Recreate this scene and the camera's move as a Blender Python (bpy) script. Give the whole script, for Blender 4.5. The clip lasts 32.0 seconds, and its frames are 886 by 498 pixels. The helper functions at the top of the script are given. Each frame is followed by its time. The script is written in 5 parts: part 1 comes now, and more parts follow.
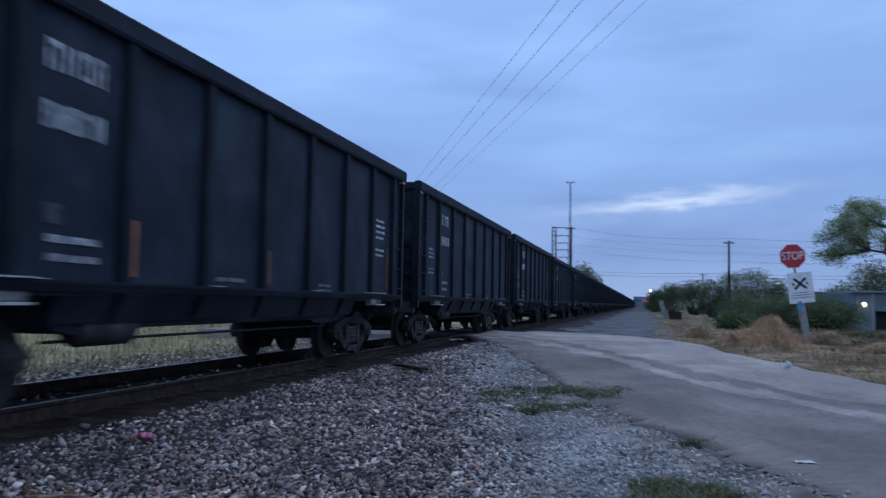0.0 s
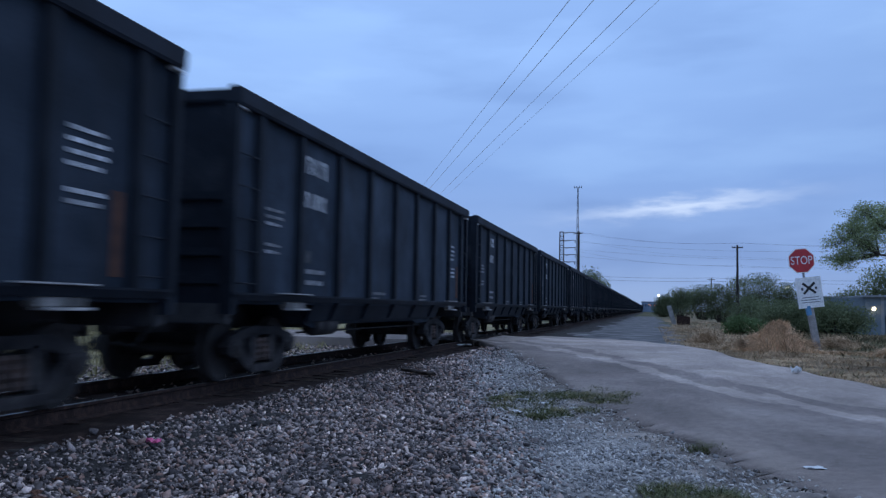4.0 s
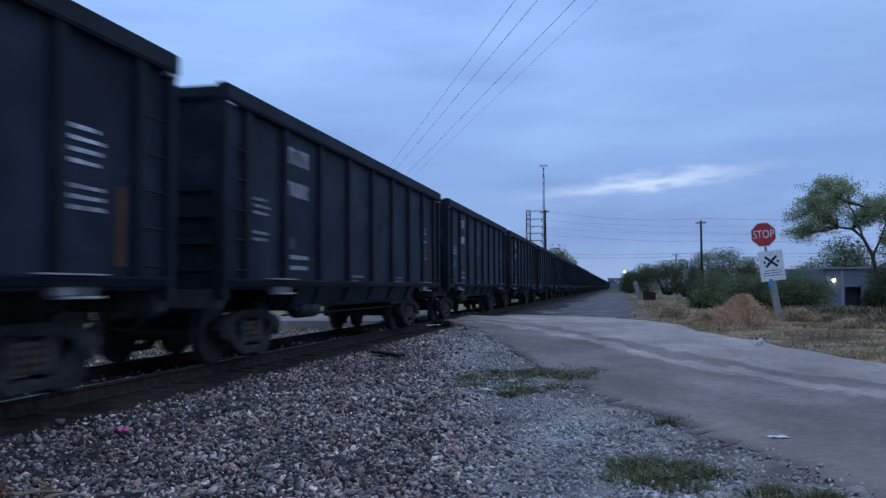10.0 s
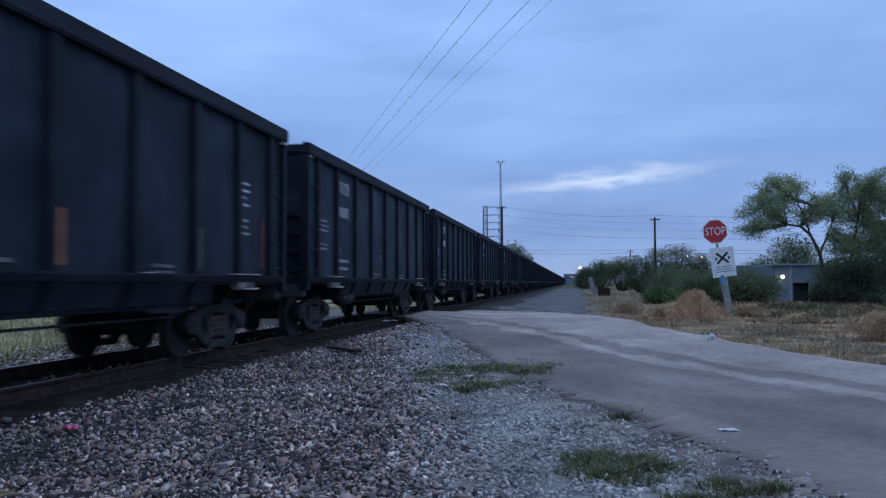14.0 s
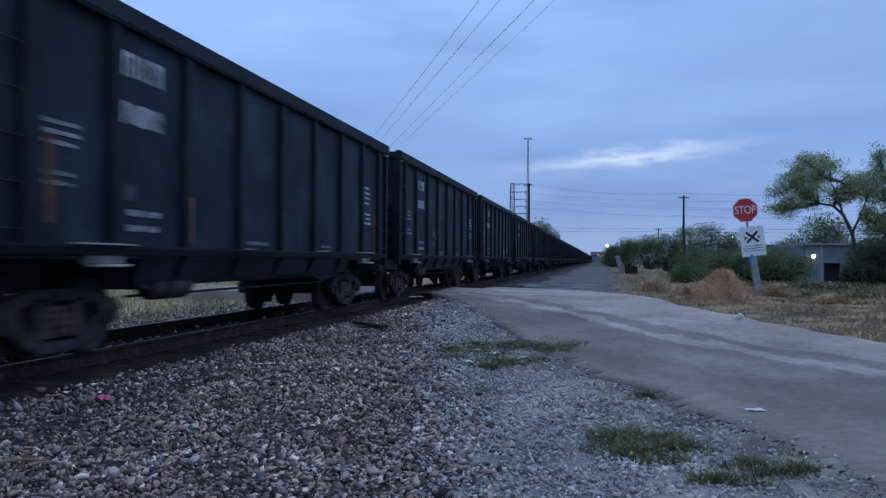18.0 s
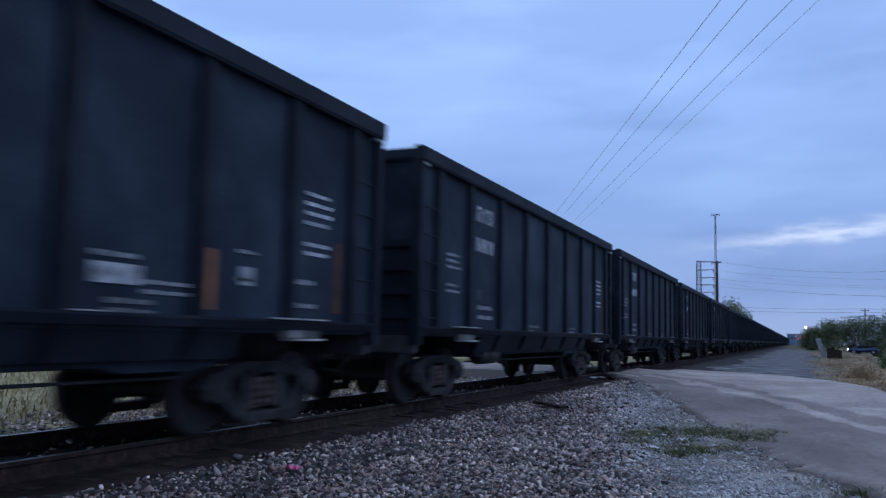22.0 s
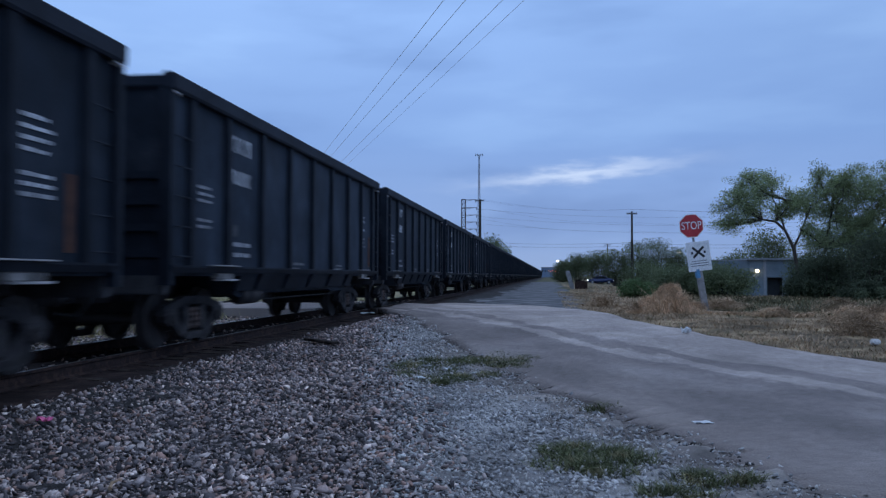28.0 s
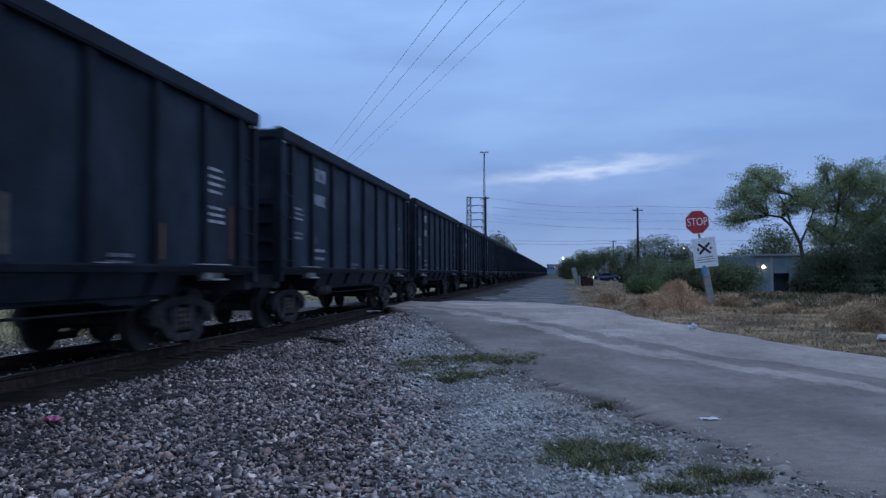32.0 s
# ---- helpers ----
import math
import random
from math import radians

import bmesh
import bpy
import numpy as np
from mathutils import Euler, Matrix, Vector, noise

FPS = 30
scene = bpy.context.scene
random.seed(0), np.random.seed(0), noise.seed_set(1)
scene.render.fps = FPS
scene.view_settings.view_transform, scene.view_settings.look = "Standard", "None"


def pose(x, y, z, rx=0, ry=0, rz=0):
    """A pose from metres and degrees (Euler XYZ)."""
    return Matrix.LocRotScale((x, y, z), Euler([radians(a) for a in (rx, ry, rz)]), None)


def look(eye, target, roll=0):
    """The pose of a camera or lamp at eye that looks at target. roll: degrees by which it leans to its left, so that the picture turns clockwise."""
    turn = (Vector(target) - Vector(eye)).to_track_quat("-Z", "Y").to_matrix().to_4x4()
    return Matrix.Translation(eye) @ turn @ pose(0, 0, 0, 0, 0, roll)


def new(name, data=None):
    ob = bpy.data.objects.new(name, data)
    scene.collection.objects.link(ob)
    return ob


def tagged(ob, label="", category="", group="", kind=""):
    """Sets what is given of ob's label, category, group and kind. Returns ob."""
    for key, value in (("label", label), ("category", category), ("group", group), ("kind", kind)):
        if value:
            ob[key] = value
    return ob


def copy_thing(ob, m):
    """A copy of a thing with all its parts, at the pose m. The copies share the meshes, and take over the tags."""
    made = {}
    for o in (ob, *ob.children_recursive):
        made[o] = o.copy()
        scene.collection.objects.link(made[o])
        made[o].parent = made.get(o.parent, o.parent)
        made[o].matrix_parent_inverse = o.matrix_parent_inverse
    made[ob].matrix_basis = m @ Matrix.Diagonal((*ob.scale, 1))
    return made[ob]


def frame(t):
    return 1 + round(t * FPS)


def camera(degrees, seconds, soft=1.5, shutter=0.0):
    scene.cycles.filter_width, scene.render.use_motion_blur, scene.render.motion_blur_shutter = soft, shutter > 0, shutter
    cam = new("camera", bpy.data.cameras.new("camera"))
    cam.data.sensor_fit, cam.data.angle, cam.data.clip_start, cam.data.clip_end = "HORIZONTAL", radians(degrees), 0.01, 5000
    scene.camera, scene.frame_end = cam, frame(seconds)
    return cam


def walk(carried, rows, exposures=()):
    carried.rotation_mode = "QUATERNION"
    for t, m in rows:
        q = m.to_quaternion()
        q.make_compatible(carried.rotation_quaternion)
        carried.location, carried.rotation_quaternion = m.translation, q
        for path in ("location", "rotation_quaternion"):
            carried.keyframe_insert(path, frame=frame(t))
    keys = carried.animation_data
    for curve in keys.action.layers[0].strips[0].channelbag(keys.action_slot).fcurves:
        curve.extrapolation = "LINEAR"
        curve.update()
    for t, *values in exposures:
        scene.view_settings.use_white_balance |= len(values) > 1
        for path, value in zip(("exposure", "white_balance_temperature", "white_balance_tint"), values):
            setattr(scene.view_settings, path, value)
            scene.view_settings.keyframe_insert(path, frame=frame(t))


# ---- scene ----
D, EYE_Z = 6.96, 1.156          # track centre line left of the camera; eye over the rail head (z = 0)
CAR_L, CHORD_L = 15.9, 14.55    # coupled length, length of the body
cam = camera(55.83, 32.0, soft=1.28, shutter=0.65)
PATH = [
    (0, 93.59, -1.12, 13.41), (0.5, 93.74, -2.21, 15.84), (1, 94.11, -2.04, 16.60), (1.5, 94.10, -2.20, 16.47),
    (2, 93.93, -1.91, 16.01), (2.5, 93.75, -1.61, 15.66), (3, 93.77, -1.43, 15.35), (3.5, 93.87, -1.57, 14.19),
    (5.5, 93.94, -0.21, 14.19), (6, 93.70, -0.29, 14.13), (6.5, 93.69, -0.23, 13.63), (7, 93.79, 0.05, 13.07),
    (7.5, 93.70, 0.35, 12.56), (8, 93.57, 0.73, 12.25), (8.5, 93.38, 0.78, 11.88), (9, 93.20, 0.40, 11.97),
    (9.5, 92.92, 0.23, 12.29), (10, 92.62, 0.21, 11.76), (10.5, 92.67, 0.50, 11.05), (11, 92.91, 0.47, 10.91),
    (11.5, 93.13, 0.08, 10.77), (12, 92.96, 0.08, 10.25), (12.5, 92.40, 0.23, 9.67), (13, 91.99, 0.41, 9.20),
    (13.5, 92.08, 0.50, 8.77), (14, 92.31, 0.14, 8.81), (14.5, 92.34, -0.15, 9.13), (16.5, 91.63, -0.44, 9.45),
    (17, 91.72, -0.23, 9.63), (17.5, 91.24, -0.25, 9.71), (18, 90.71, -0.37, 10.61), (18.5, 90.91, -0.06, 11.70),
    (19, 91.64, -0.46, 13.34), (19.5, 93.04, -1.61, 15.00), (20, 94.58, -3.50, 17.68), (20.5, 94.34, -4.30, 21.27),
    (21, 94.16, -3.40, 22.97), (21.5, 95.22, -1.60, 23.78), (22, 95.88, -1.28, 22.86), (22.5, 95.42, -0.10, 20.90),
    (23, 94.40, 0.20, 17.56), (23.5, 93.10, -0.22, 14.49), (24, 92.07, -0.46, 12.92), (24.5, 91.86, -0.57, 11.86),
    (25, 92.05, 0.13, 10.74), (25.5, 91.99, 0.29, 9.85), (27.5, 91.63, -0.36, 7.42), (28, 91.80, -0.18, 7.30),
    (28.5, 91.79, 0.06, 6.75), (29, 91.64, 0.15, 6.40), (29.5, 91.67, 0.21, 6.87), (30, 92.00, 0.08, 7.21),
    (30.5, 92.16, 0.03, 7.55), (31, 92.10, -0.06, 8.34), (31.5, 92.08, -0.08, 8.34), (32, 91.65, 0.16, 7.69),
]

walk(cam, [(t, pose(0, 0, EYE_Z, rx, ry, rz)) for t, rx, ry, rz in PATH],
     exposures=[(0, 0.06, 6500, 10), (19.5, 0.05, 6500, 10), (22, 0.08, 6580, 13), (23.5, 0.06, 6500, 10), (25, 0.0, 6500, 10), (32, -0.02, 6500, 10)])

# ---- world and light ----
world = bpy.data.worlds.new("dusk_sky")
scene.world = world
world.use_nodes = True
wn, wl = world.node_tree.nodes, world.node_tree.links
wn.clear()


def wnode(kind, operation=""):
    n = wn.new(kind)
    if operation:
        n.operation = operation
    return n


def wmix(blend):
    n = wn.new("ShaderNodeMix")
    n.data_type, n.blend_type = "RGBA", blend
    return n


def ramp_node(nodes, stops, interp="LINEAR"):
    n = nodes.new("ShaderNodeValToRGB")
    n.color_ramp.interpolation = interp
    el = n.color_ramp.elements
    while len(el) < len(stops):
        el.new(0.5)
    for e, (p, c) in zip(el, stops):
        e.position, e.color = p, (*c, 1)
    return n


coord = wnode("ShaderNodeTexCoord")
sep = wnode("ShaderNodeSeparateXYZ")
wl.new(coord.outputs["Generated"], sep.inputs[0])
# clear dusk gradient by height over the horizon
grad = ramp_node(wn, [(0.0, (0.312, 0.425, 0.68)), (0.05, (0.286, 0.425, 0.745)), (0.16, (0.250, 0.415, 0.79)),
                      (0.34, (0.362, 0.585, 1.04)), (0.7, (0.50, 0.70, 1.12)), (1.0, (0.48, 0.66, 1.04))])
wl.new(sep.outputs["Z"], grad.inputs[0])
# broad cloud sheets, stretched along the horizon
mapc = wnode("ShaderNodeMapping")
mapc.inputs["Scale"].default_value = (1.6, 1.6, 6.5)
wl.new(coord.outputs["Generated"], mapc.inputs["Vector"])
cl = wnode("ShaderNodeTexNoise")
cl.inputs["Scale"].default_value, cl.inputs["Detail"].default_value, cl.inputs["Roughness"].default_value = 1.5, 5, 0.46
wl.new(mapc.outputs[0], cl.inputs["Vector"])
clr = ramp_node(wn, [(0.36, (0.78, 0.81, 0.86)), (0.52, (0.97, 0.985, 1.0)), (0.68, (1.16, 1.15, 1.10))], "EASE")
wl.new(cl.outputs["Fac"], clr.inputs[0])
mul = wmix("MULTIPLY")
mul.inputs["Factor"].default_value = 1.0
wl.new(grad.outputs[0], mul.inputs["A"])
wl.new(clr.outputs[0], mul.inputs["B"])
# one bright streak of thin cloud low over the far end of the line
STREAK_AZ, STREAK_EL = 1.9, 6.85
az = wnode("ShaderNodeMath", operation="ARCTAN2")
wl.new(sep.outputs["X"], az.inputs[0])
wl.new(sep.outputs["Y"], az.inputs[1])
el_ = wnode("ShaderNodeMath", operation="ARCSINE")
wl.new(sep.outputs["Z"], el_.inputs[0])


def wmath(op, a, b=None):
    n = wnode("ShaderNodeMath", operation=op)
    for i, v in enumerate((a, b)):
        if v is None:
            continue
        if isinstance(v, (int, float)):
            n.inputs[i].default_value = v
        else:
            wl.new(v, n.inputs[i])
    return n.outputs[0]


nz = wnode("ShaderNodeTexNoise")
nz.inputs["Scale"].default_value, nz.inputs["Detail"].default_value = 14.0, 5
wl.new(mapc.outputs[0], nz.inputs["Vector"])
wob = wmath("MULTIPLY", wmath("SUBTRACT", nz.outputs["Fac"], 0.5), 0.03)
da = wmath("SUBTRACT", az.outputs[0], radians(STREAK_AZ))
de = wmath("SUBTRACT", wmath("ADD", el_.outputs[0], wob), wmath("ADD", wmath("MULTIPLY", da, 0.10), radians(STREAK_EL)))
ra = wmath("POWER", wmath("ABSOLUTE", wmath("DIVIDE", da, radians(5.6))), 2.0)
re_ = wmath("POWER", wmath("ABSOLUTE", wmath("DIVIDE", de, radians(0.46))), 2.0)
fall = wmath("POWER", 2.718, wmath("MULTIPLY", wmath("ADD", ra, re_), -1.0))
add = wmix("MIX")
# the cloud cover thickens high over the field side
thick = wmath("MULTIPLY", wmath("MINIMUM", wmath("MAXIMUM", wmath("ADD", sep.outputs["X"], 0.06), 0.0), 0.32),
              wmath("MINIMUM", wmath("MAXIMUM", wmath("MULTIPLY", wmath("SUBTRACT", sep.outputs["Z"], 0.10), 6.0), 0.0), 1.0))
dim = wmix("MULTIPLY")
wl.new(wmath("MULTIPLY", thick, 0.85), dim.inputs["Factor"])
wl.new(mul.outputs["Result"], dim.inputs["A"])
dim.inputs["B"].default_value = (0.30, 0.36, 0.45, 1)
wl.new(wmath("MULTIPLY", fall, 0.9), add.inputs["Factor"])
wl.new(dim.outputs["Result"], add.inputs["A"])
add.inputs["B"].default_value = (0.62, 0.75, 1.0, 1)
bg = wnode("ShaderNodeBackground")
bg.inputs["Strength"].default_value = 1.0
wl.new(add.outputs["Result"], bg.inputs["Color"])
wout = wnode("ShaderNodeOutputWorld")
wl.new(bg.outputs[0], wout.inputs[0])
sun = new("sun", bpy.data.lights.new("sun", "SUN"))
sun.data.energy, sun.data.angle, sun.data.color = 0.25, radians(40), (0.9, 0.95, 1.0)
sun.matrix_world = look((0, 0, 60), (-30, -40, 0))
scene.view_settings.exposure = 0.0

# ---- materials ----


def mat(name, base, rough=0.8, metal=0.0, scale=6.0, vary=0.25, second=None, bump=0.15, bump_scale=40.0, spec=0.3, rand=0.0, stain=0.0, island=0.0, hues=None):
    """A surface with two scales of colour variation and a fine relief, sized in metres."""
    m = bpy.data.materials.new(name)
    m.use_nodes = True
    n, l = m.node_tree.nodes, m.node_tree.links
    b = n["Principled BSDF"]
    b.inputs["Roughness"].default_value, b.inputs["Metallic"].default_value = rough, metal
    b.inputs["Specular IOR Level"].default_value = spec
    tc = n.new("ShaderNodeTexCoord")
    big = n.new("ShaderNodeTexNoise")
    big.inputs["Scale"].default_value, big.inputs["Detail"].default_value, big.inputs["Roughness"].default_value = scale, 8, 0.6
    l.new(tc.outputs["Object"], big.inputs["Vector"])
    lo = tuple(c * (1 - vary) for c in base)
    hi = tuple(min(1, c * (1 + vary)) for c in (second or base))
    r = ramp_node(n, [(0.32, lo), (0.5, base), (0.7, hi)])
    l.new(big.outputs["Fac"], r.inputs[0])
    out = r.outputs[0]
    fine = n.new("ShaderNodeTexNoise")
    fine.inputs["Scale"].default_value, fine.inputs["Detail"].default_value = bump_scale, 6
    l.new(tc.outputs["Object"], fine.inputs["Vector"])
    fr = ramp_node(n, [(0.3, (0.8, 0.8, 0.8)), (0.7, (1.15, 1.15, 1.15))])
    l.new(fine.outputs["Fac"], fr.inputs[0])
    mx = n.new("ShaderNodeMix")
    mx.data_type, mx.blend_type = "RGBA", "MULTIPLY"
    mx.inputs["Factor"].default_value = 1.0
    l.new(out, mx.inputs["A"])
    l.new(fr.outputs[0], mx.inputs["B"])
    out = mx.outputs["Result"]
    for amount, source in ((rand, "obj"), (island, "isl")):
        if not amount:
            continue
        info = n.new("ShaderNodeObjectInfo" if source == "obj" else "ShaderNodeNewGeometry")
        rr = ramp_node(n, hues if hues and source == "isl" else [(0.0, (1 - amount,) * 3), (1.0, (1 + amount,) * 3)])
        l.new(info.outputs["Random" if source == "obj" else "Random Per Island"], rr.inputs[0])
        mm = n.new("ShaderNodeMix")
        mm.data_type, mm.blend_type = "RGBA", "MULTIPLY"
        mm.inputs["Factor"].default_value = 1.0
        l.new(out, mm.inputs["A"])
        l.new(rr.outputs[0], mm.inputs["B"])
        out = mm.outputs["Result"]
    if stain:
        # vertical runs of dust and rust
        mp = n.new("ShaderNodeMapping")
        mp.inputs["Scale"].default_value = (3.0, 3.0, 0.25)
        l.new(tc.outputs["Object"], mp.inputs["Vector"])
        sn = n.new("ShaderNodeTexNoise")
        sn.inputs["Scale"].default_value, sn.inputs["Detail"].default_value = 1.6, 8
        l.new(mp.outputs[0], sn.inputs["Vector"])
        sr = ramp_node(n, [(0.50, (0, 0, 0)), (0.78, (stain, stain, stain))])
        l.new(sn.outputs["Fac"], sr.inputs[0])
        sm = n.new("ShaderNodeMix")
        sm.data_type = "RGBA"
        l.new(sr.outputs[0], sm.inputs["Factor"])
        l.new(out, sm.inputs["A"])
        sm.inputs["B"].default_value = (0.075, 0.062, 0.052, 1)
        out = sm.outputs["Result"]
    l.new(out, b.inputs["Base Color"])
    bp = n.new("ShaderNodeBump")
    bp.inputs["Strength"].default_value, bp.inputs["Distance"].default_value = bump, 0.02
    l.new(fine.outputs["Fac"], bp.inputs["Height"])
    l.new(bp.outputs[0], b.inputs["Normal"])
    return m


def glow(name, colour, strength):
    m = bpy.data.materials.new(name)
    m.use_nodes = True
    b = m.node_tree.nodes["Principled BSDF"]
    b.inputs["Base Color"].default_value = (*colour, 1)
    b.inputs["Emission Color"].default_value = (*colour, 1)
    b.inputs["Emission Strength"].default_value = strength
    return m


M_BLACK = mat("weathered_black_paint", (0.0225, 0.0322, 0.0470), 0.62, 0, 0.7, 0.5, (0.031, 0.041, 0.056), 0.1, 30, 0.10, 0.25, 0.12)
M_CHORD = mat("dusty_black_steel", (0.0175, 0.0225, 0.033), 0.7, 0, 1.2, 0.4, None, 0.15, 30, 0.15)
# posts, sills and skirts: shade put into the paint, darker than the side sheets
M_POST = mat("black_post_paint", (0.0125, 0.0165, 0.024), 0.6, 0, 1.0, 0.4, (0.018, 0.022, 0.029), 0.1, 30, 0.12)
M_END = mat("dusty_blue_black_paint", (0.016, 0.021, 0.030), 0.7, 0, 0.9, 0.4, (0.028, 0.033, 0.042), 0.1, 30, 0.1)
M_FRAME = mat("grimy_cast_steel", (0.036, 0.033, 0.035), 0.9, 0, 2.0, 0.6, (0.066, 0.060, 0.058), 0.25, 40)
M_DARKSTEEL = mat("dark_underframe_steel", (0.048, 0.047, 0.050), 0.85, 0, 3.0, 0.4, None, 0.2, 40)
M_SPRING = mat("rusty_brown_springs", (0.085, 0.060, 0.052), 0.85, 0, 6.0, 0.4, (0.12, 0.08, 0.065), 0.3, 50)
M_WHEEL = mat("brown_wheel_steel", (0.036, 0.031, 0.030), 0.7, 0.1, 4.0, 0.3, None, 0.1, 40)
M_TREAD = mat("polished_steel", (0.24, 0.225, 0.21), 0.45, 1.0, 5.0, 0.2, None, 0.03, 60)
M_RUST = mat("rusty_rail_steel", (0.036, 0.0195, 0.0155), 0.9, 0, 8.0, 0.45, (0.060, 0.032, 0.023), 0.3, 50)
M_STENCIL = mat("worn_white_stencil", (0.50, 0.51, 0.53), 0.7, 0, 9.0, 0.65, None, 0.05, 30, 0.3, 0.25)
M_SMALL = mat("dim_white_stencil", (0.27, 0.275, 0.29), 0.7, 0, 12.0, 0.7, None, 0.05, 30, 0.3, 0.25)
M_FADED = mat("faded_grey_stencil", (0.16, 0.165, 0.17), 0.7, 0, 5.0, 0.4, None, 0.05, 30)
M_DIMMARK = mat("weathered_dull_stencil", (0.062, 0.066, 0.072), 0.75, 0, 9.0, 0.7, None, 0.05, 30)
M_ORANGE = mat("dirty_orange_reflector", (0.30, 0.105, 0.030), 0.45, 0, 4.0, 0.4, None, 0.05, 40, 0.5, 0.3)
M_RUSTSTRIP = mat("rust_brown_strip", (0.105, 0.042, 0.022), 0.7, 0, 4.0, 0.45, None, 0.1, 40)
M_PAD = mat("dusty_grey_pad", (0.42, 0.405, 0.395), 0.75, 0, 4.0, 0.4, None, 0.1, 40)
M_PADFACE = mat("grimy_pale_pad_face", (0.20, 0.19, 0.18), 0.8, 0, 3.0, 0.6, (0.30, 0.28, 0.26), 0.1, 40)
M_PALE = mat("pale_dirty_reflector", (0.17, 0.14, 0.10), 0.5, 0, 4.0, 0.4, None, 0.05, 40)
M_TIE = mat("creosoted_timber", (0.037, 0.027, 0.022), 0.9, 0, 5.0, 0.45, (0.062, 0.045, 0.036), 0.5, 30, 0.2, 0.25)
M_STONE = mat("ballast_stone", (0.358, 0.288, 0.258), 0.9, 0, 1.2, 0.35, (0.368, 0.305, 0.270), 0.3, 60, 0.25, 0, 0, 0.8,
              [(0.0, (0.15, 0.16, 0.18)), (0.3, (0.46, 0.48, 0.52)), (0.55, (0.98, 0.98, 1.0)), (0.72, (1.40, 1.06, 0.92)), (0.78, (1.2, 1.22, 1.28)), (0.92, (1.75, 1.75, 1.75)), (1.0, (3.1, 3.0, 2.9))])
M_CHIP = mat("crushed_limestone", (0.52, 0.49, 0.465), 0.9, 0, 1.5, 0.3, None, 0.3, 60, 0.25, 0, 0, 0.6,
             [(0.0, (0.45, 0.46, 0.48)), (0.4, (0.82, 0.83, 0.85)), (0.75, (1.05, 1.03, 1.01)), (0.92, (1.15, 1.15, 1.15)), (1.0, (1.45, 1.45, 1.45))])
# bed kept near black: its colour holds the shade between the ballast stones
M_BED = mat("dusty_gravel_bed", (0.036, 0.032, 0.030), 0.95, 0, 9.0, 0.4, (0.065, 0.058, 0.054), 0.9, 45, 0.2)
M_OILY = mat("oily_brown_trackbed", (0.028, 0.018, 0.016), 0.95, 0, 3.0, 0.5, (0.048, 0.031, 0.026), 0.7, 30, 0.15)
M_LANE = mat("grey_gravel_lane", (0.125, 0.122, 0.125), 0.95, 0, 0.8, 0.45, (0.19, 0.185, 0.18), 0.8, 25, 0.2)
M_LIME = mat("crushed_stone_ground", (0.24, 0.222, 0.21), 0.95, 0, 1.6, 0.45, (0.33, 0.31, 0.29), 0.9, 55, 0.2)
M_CRUMB = mat("broken_asphalt_crumbs", (0.075, 0.070, 0.067), 0.95, 0, 3.0, 0.4, None, 0.3, 60, 0.15, 0, 0, 0.4)
M_GRIT = mat("brown_grit", (0.30, 0.265, 0.24), 0.9, 0, 1.5, 0.35, None, 0.3, 60, 0.2, 0, 0, 0.6,
             [(0.0, (0.35, 0.34, 0.34)), (0.5, (0.85, 0.82, 0.80)), (0.85, (1.2, 1.15, 1.1)), (1.0, (2.0, 2.0, 2.0))])
M_DIRT = mat("brown_gritty_dirt", (0.23, 0.20, 0.18), 0.95, 0, 1.8, 0.45, (0.33, 0.29, 0.255), 0.9, 60, 0.15)
M_MEADOW = mat("pale_meadow_ground", (0.28, 0.235, 0.130), 0.95, 0, 0.5, 0.4, (0.38, 0.32, 0.18), 0.8, 12, 0.1)
M_DRY = mat("dry_grass_ground", (0.165, 0.120, 0.072), 0.95, 0, 0.9, 0.65, (0.33, 0.24, 0.14), 0.9, 14, 0.1)
M_STRAW = mat("dry_straw_blades", (0.40, 0.272, 0.168), 0.9, 0, 0.7, 0.6, (0.55, 0.39, 0.25), 0.0, 10, 0.1, 0, 0, 0.3)
M_RUSSET = mat("russet_dry_weed", (0.62, 0.41, 0.25), 0.9, 0, 1.0, 0.4, (0.66, 0.48, 0.32), 0.0, 10, 0.1, 0, 0, 0.35)
M_GREEN = mat("green_grass_blades", (0.128, 0.140, 0.068), 0.9, 0, 3.5, 0.5, (0.25, 0.205, 0.115), 0.0, 10, 0.15, 0, 0, 0.4)
M_FIELDWEED = mat("dull_olive_weed", (0.105, 0.088, 0.048), 0.9, 0, 0.6, 0.5, (0.19, 0.135, 0.075), 0.0, 10, 0.1, 0, 0, 0.35)
M_FIELD = mat("dull_field_grass", (0.095, 0.092, 0.050), 0.95, 0, 0.35, 0.45, (0.17, 0.135, 0.075), 0.8, 12, 0.1)
M_BARK = mat("grey_brown_bark", (0.070, 0.056, 0.045), 0.9, 0, 3.0, 0.4, None, 0.6, 25)
M_LEAF = mat("mesquite_leaf", (0.280, 0.325, 0.165), 0.75, 0, 0.5, 0.3, (0.345, 0.39, 0.21), 0.0, 8, 0.25, 0, 0, 0.22)
M_LEAF_FAR = mat("dark_shrub_leaf", (0.162, 0.192, 0.105), 0.8, 0, 0.12, 0.5, (0.225, 0.255, 0.138), 0.0, 5, 0.2, 0, 0, 0.2)
M_THICKET = mat("dark_thicket_leaf", (0.090, 0.108, 0.068), 0.85, 0, 0.2, 0.5, (0.13, 0.15, 0.085), 0.0, 5, 0.1, 0, 0, 0.2)
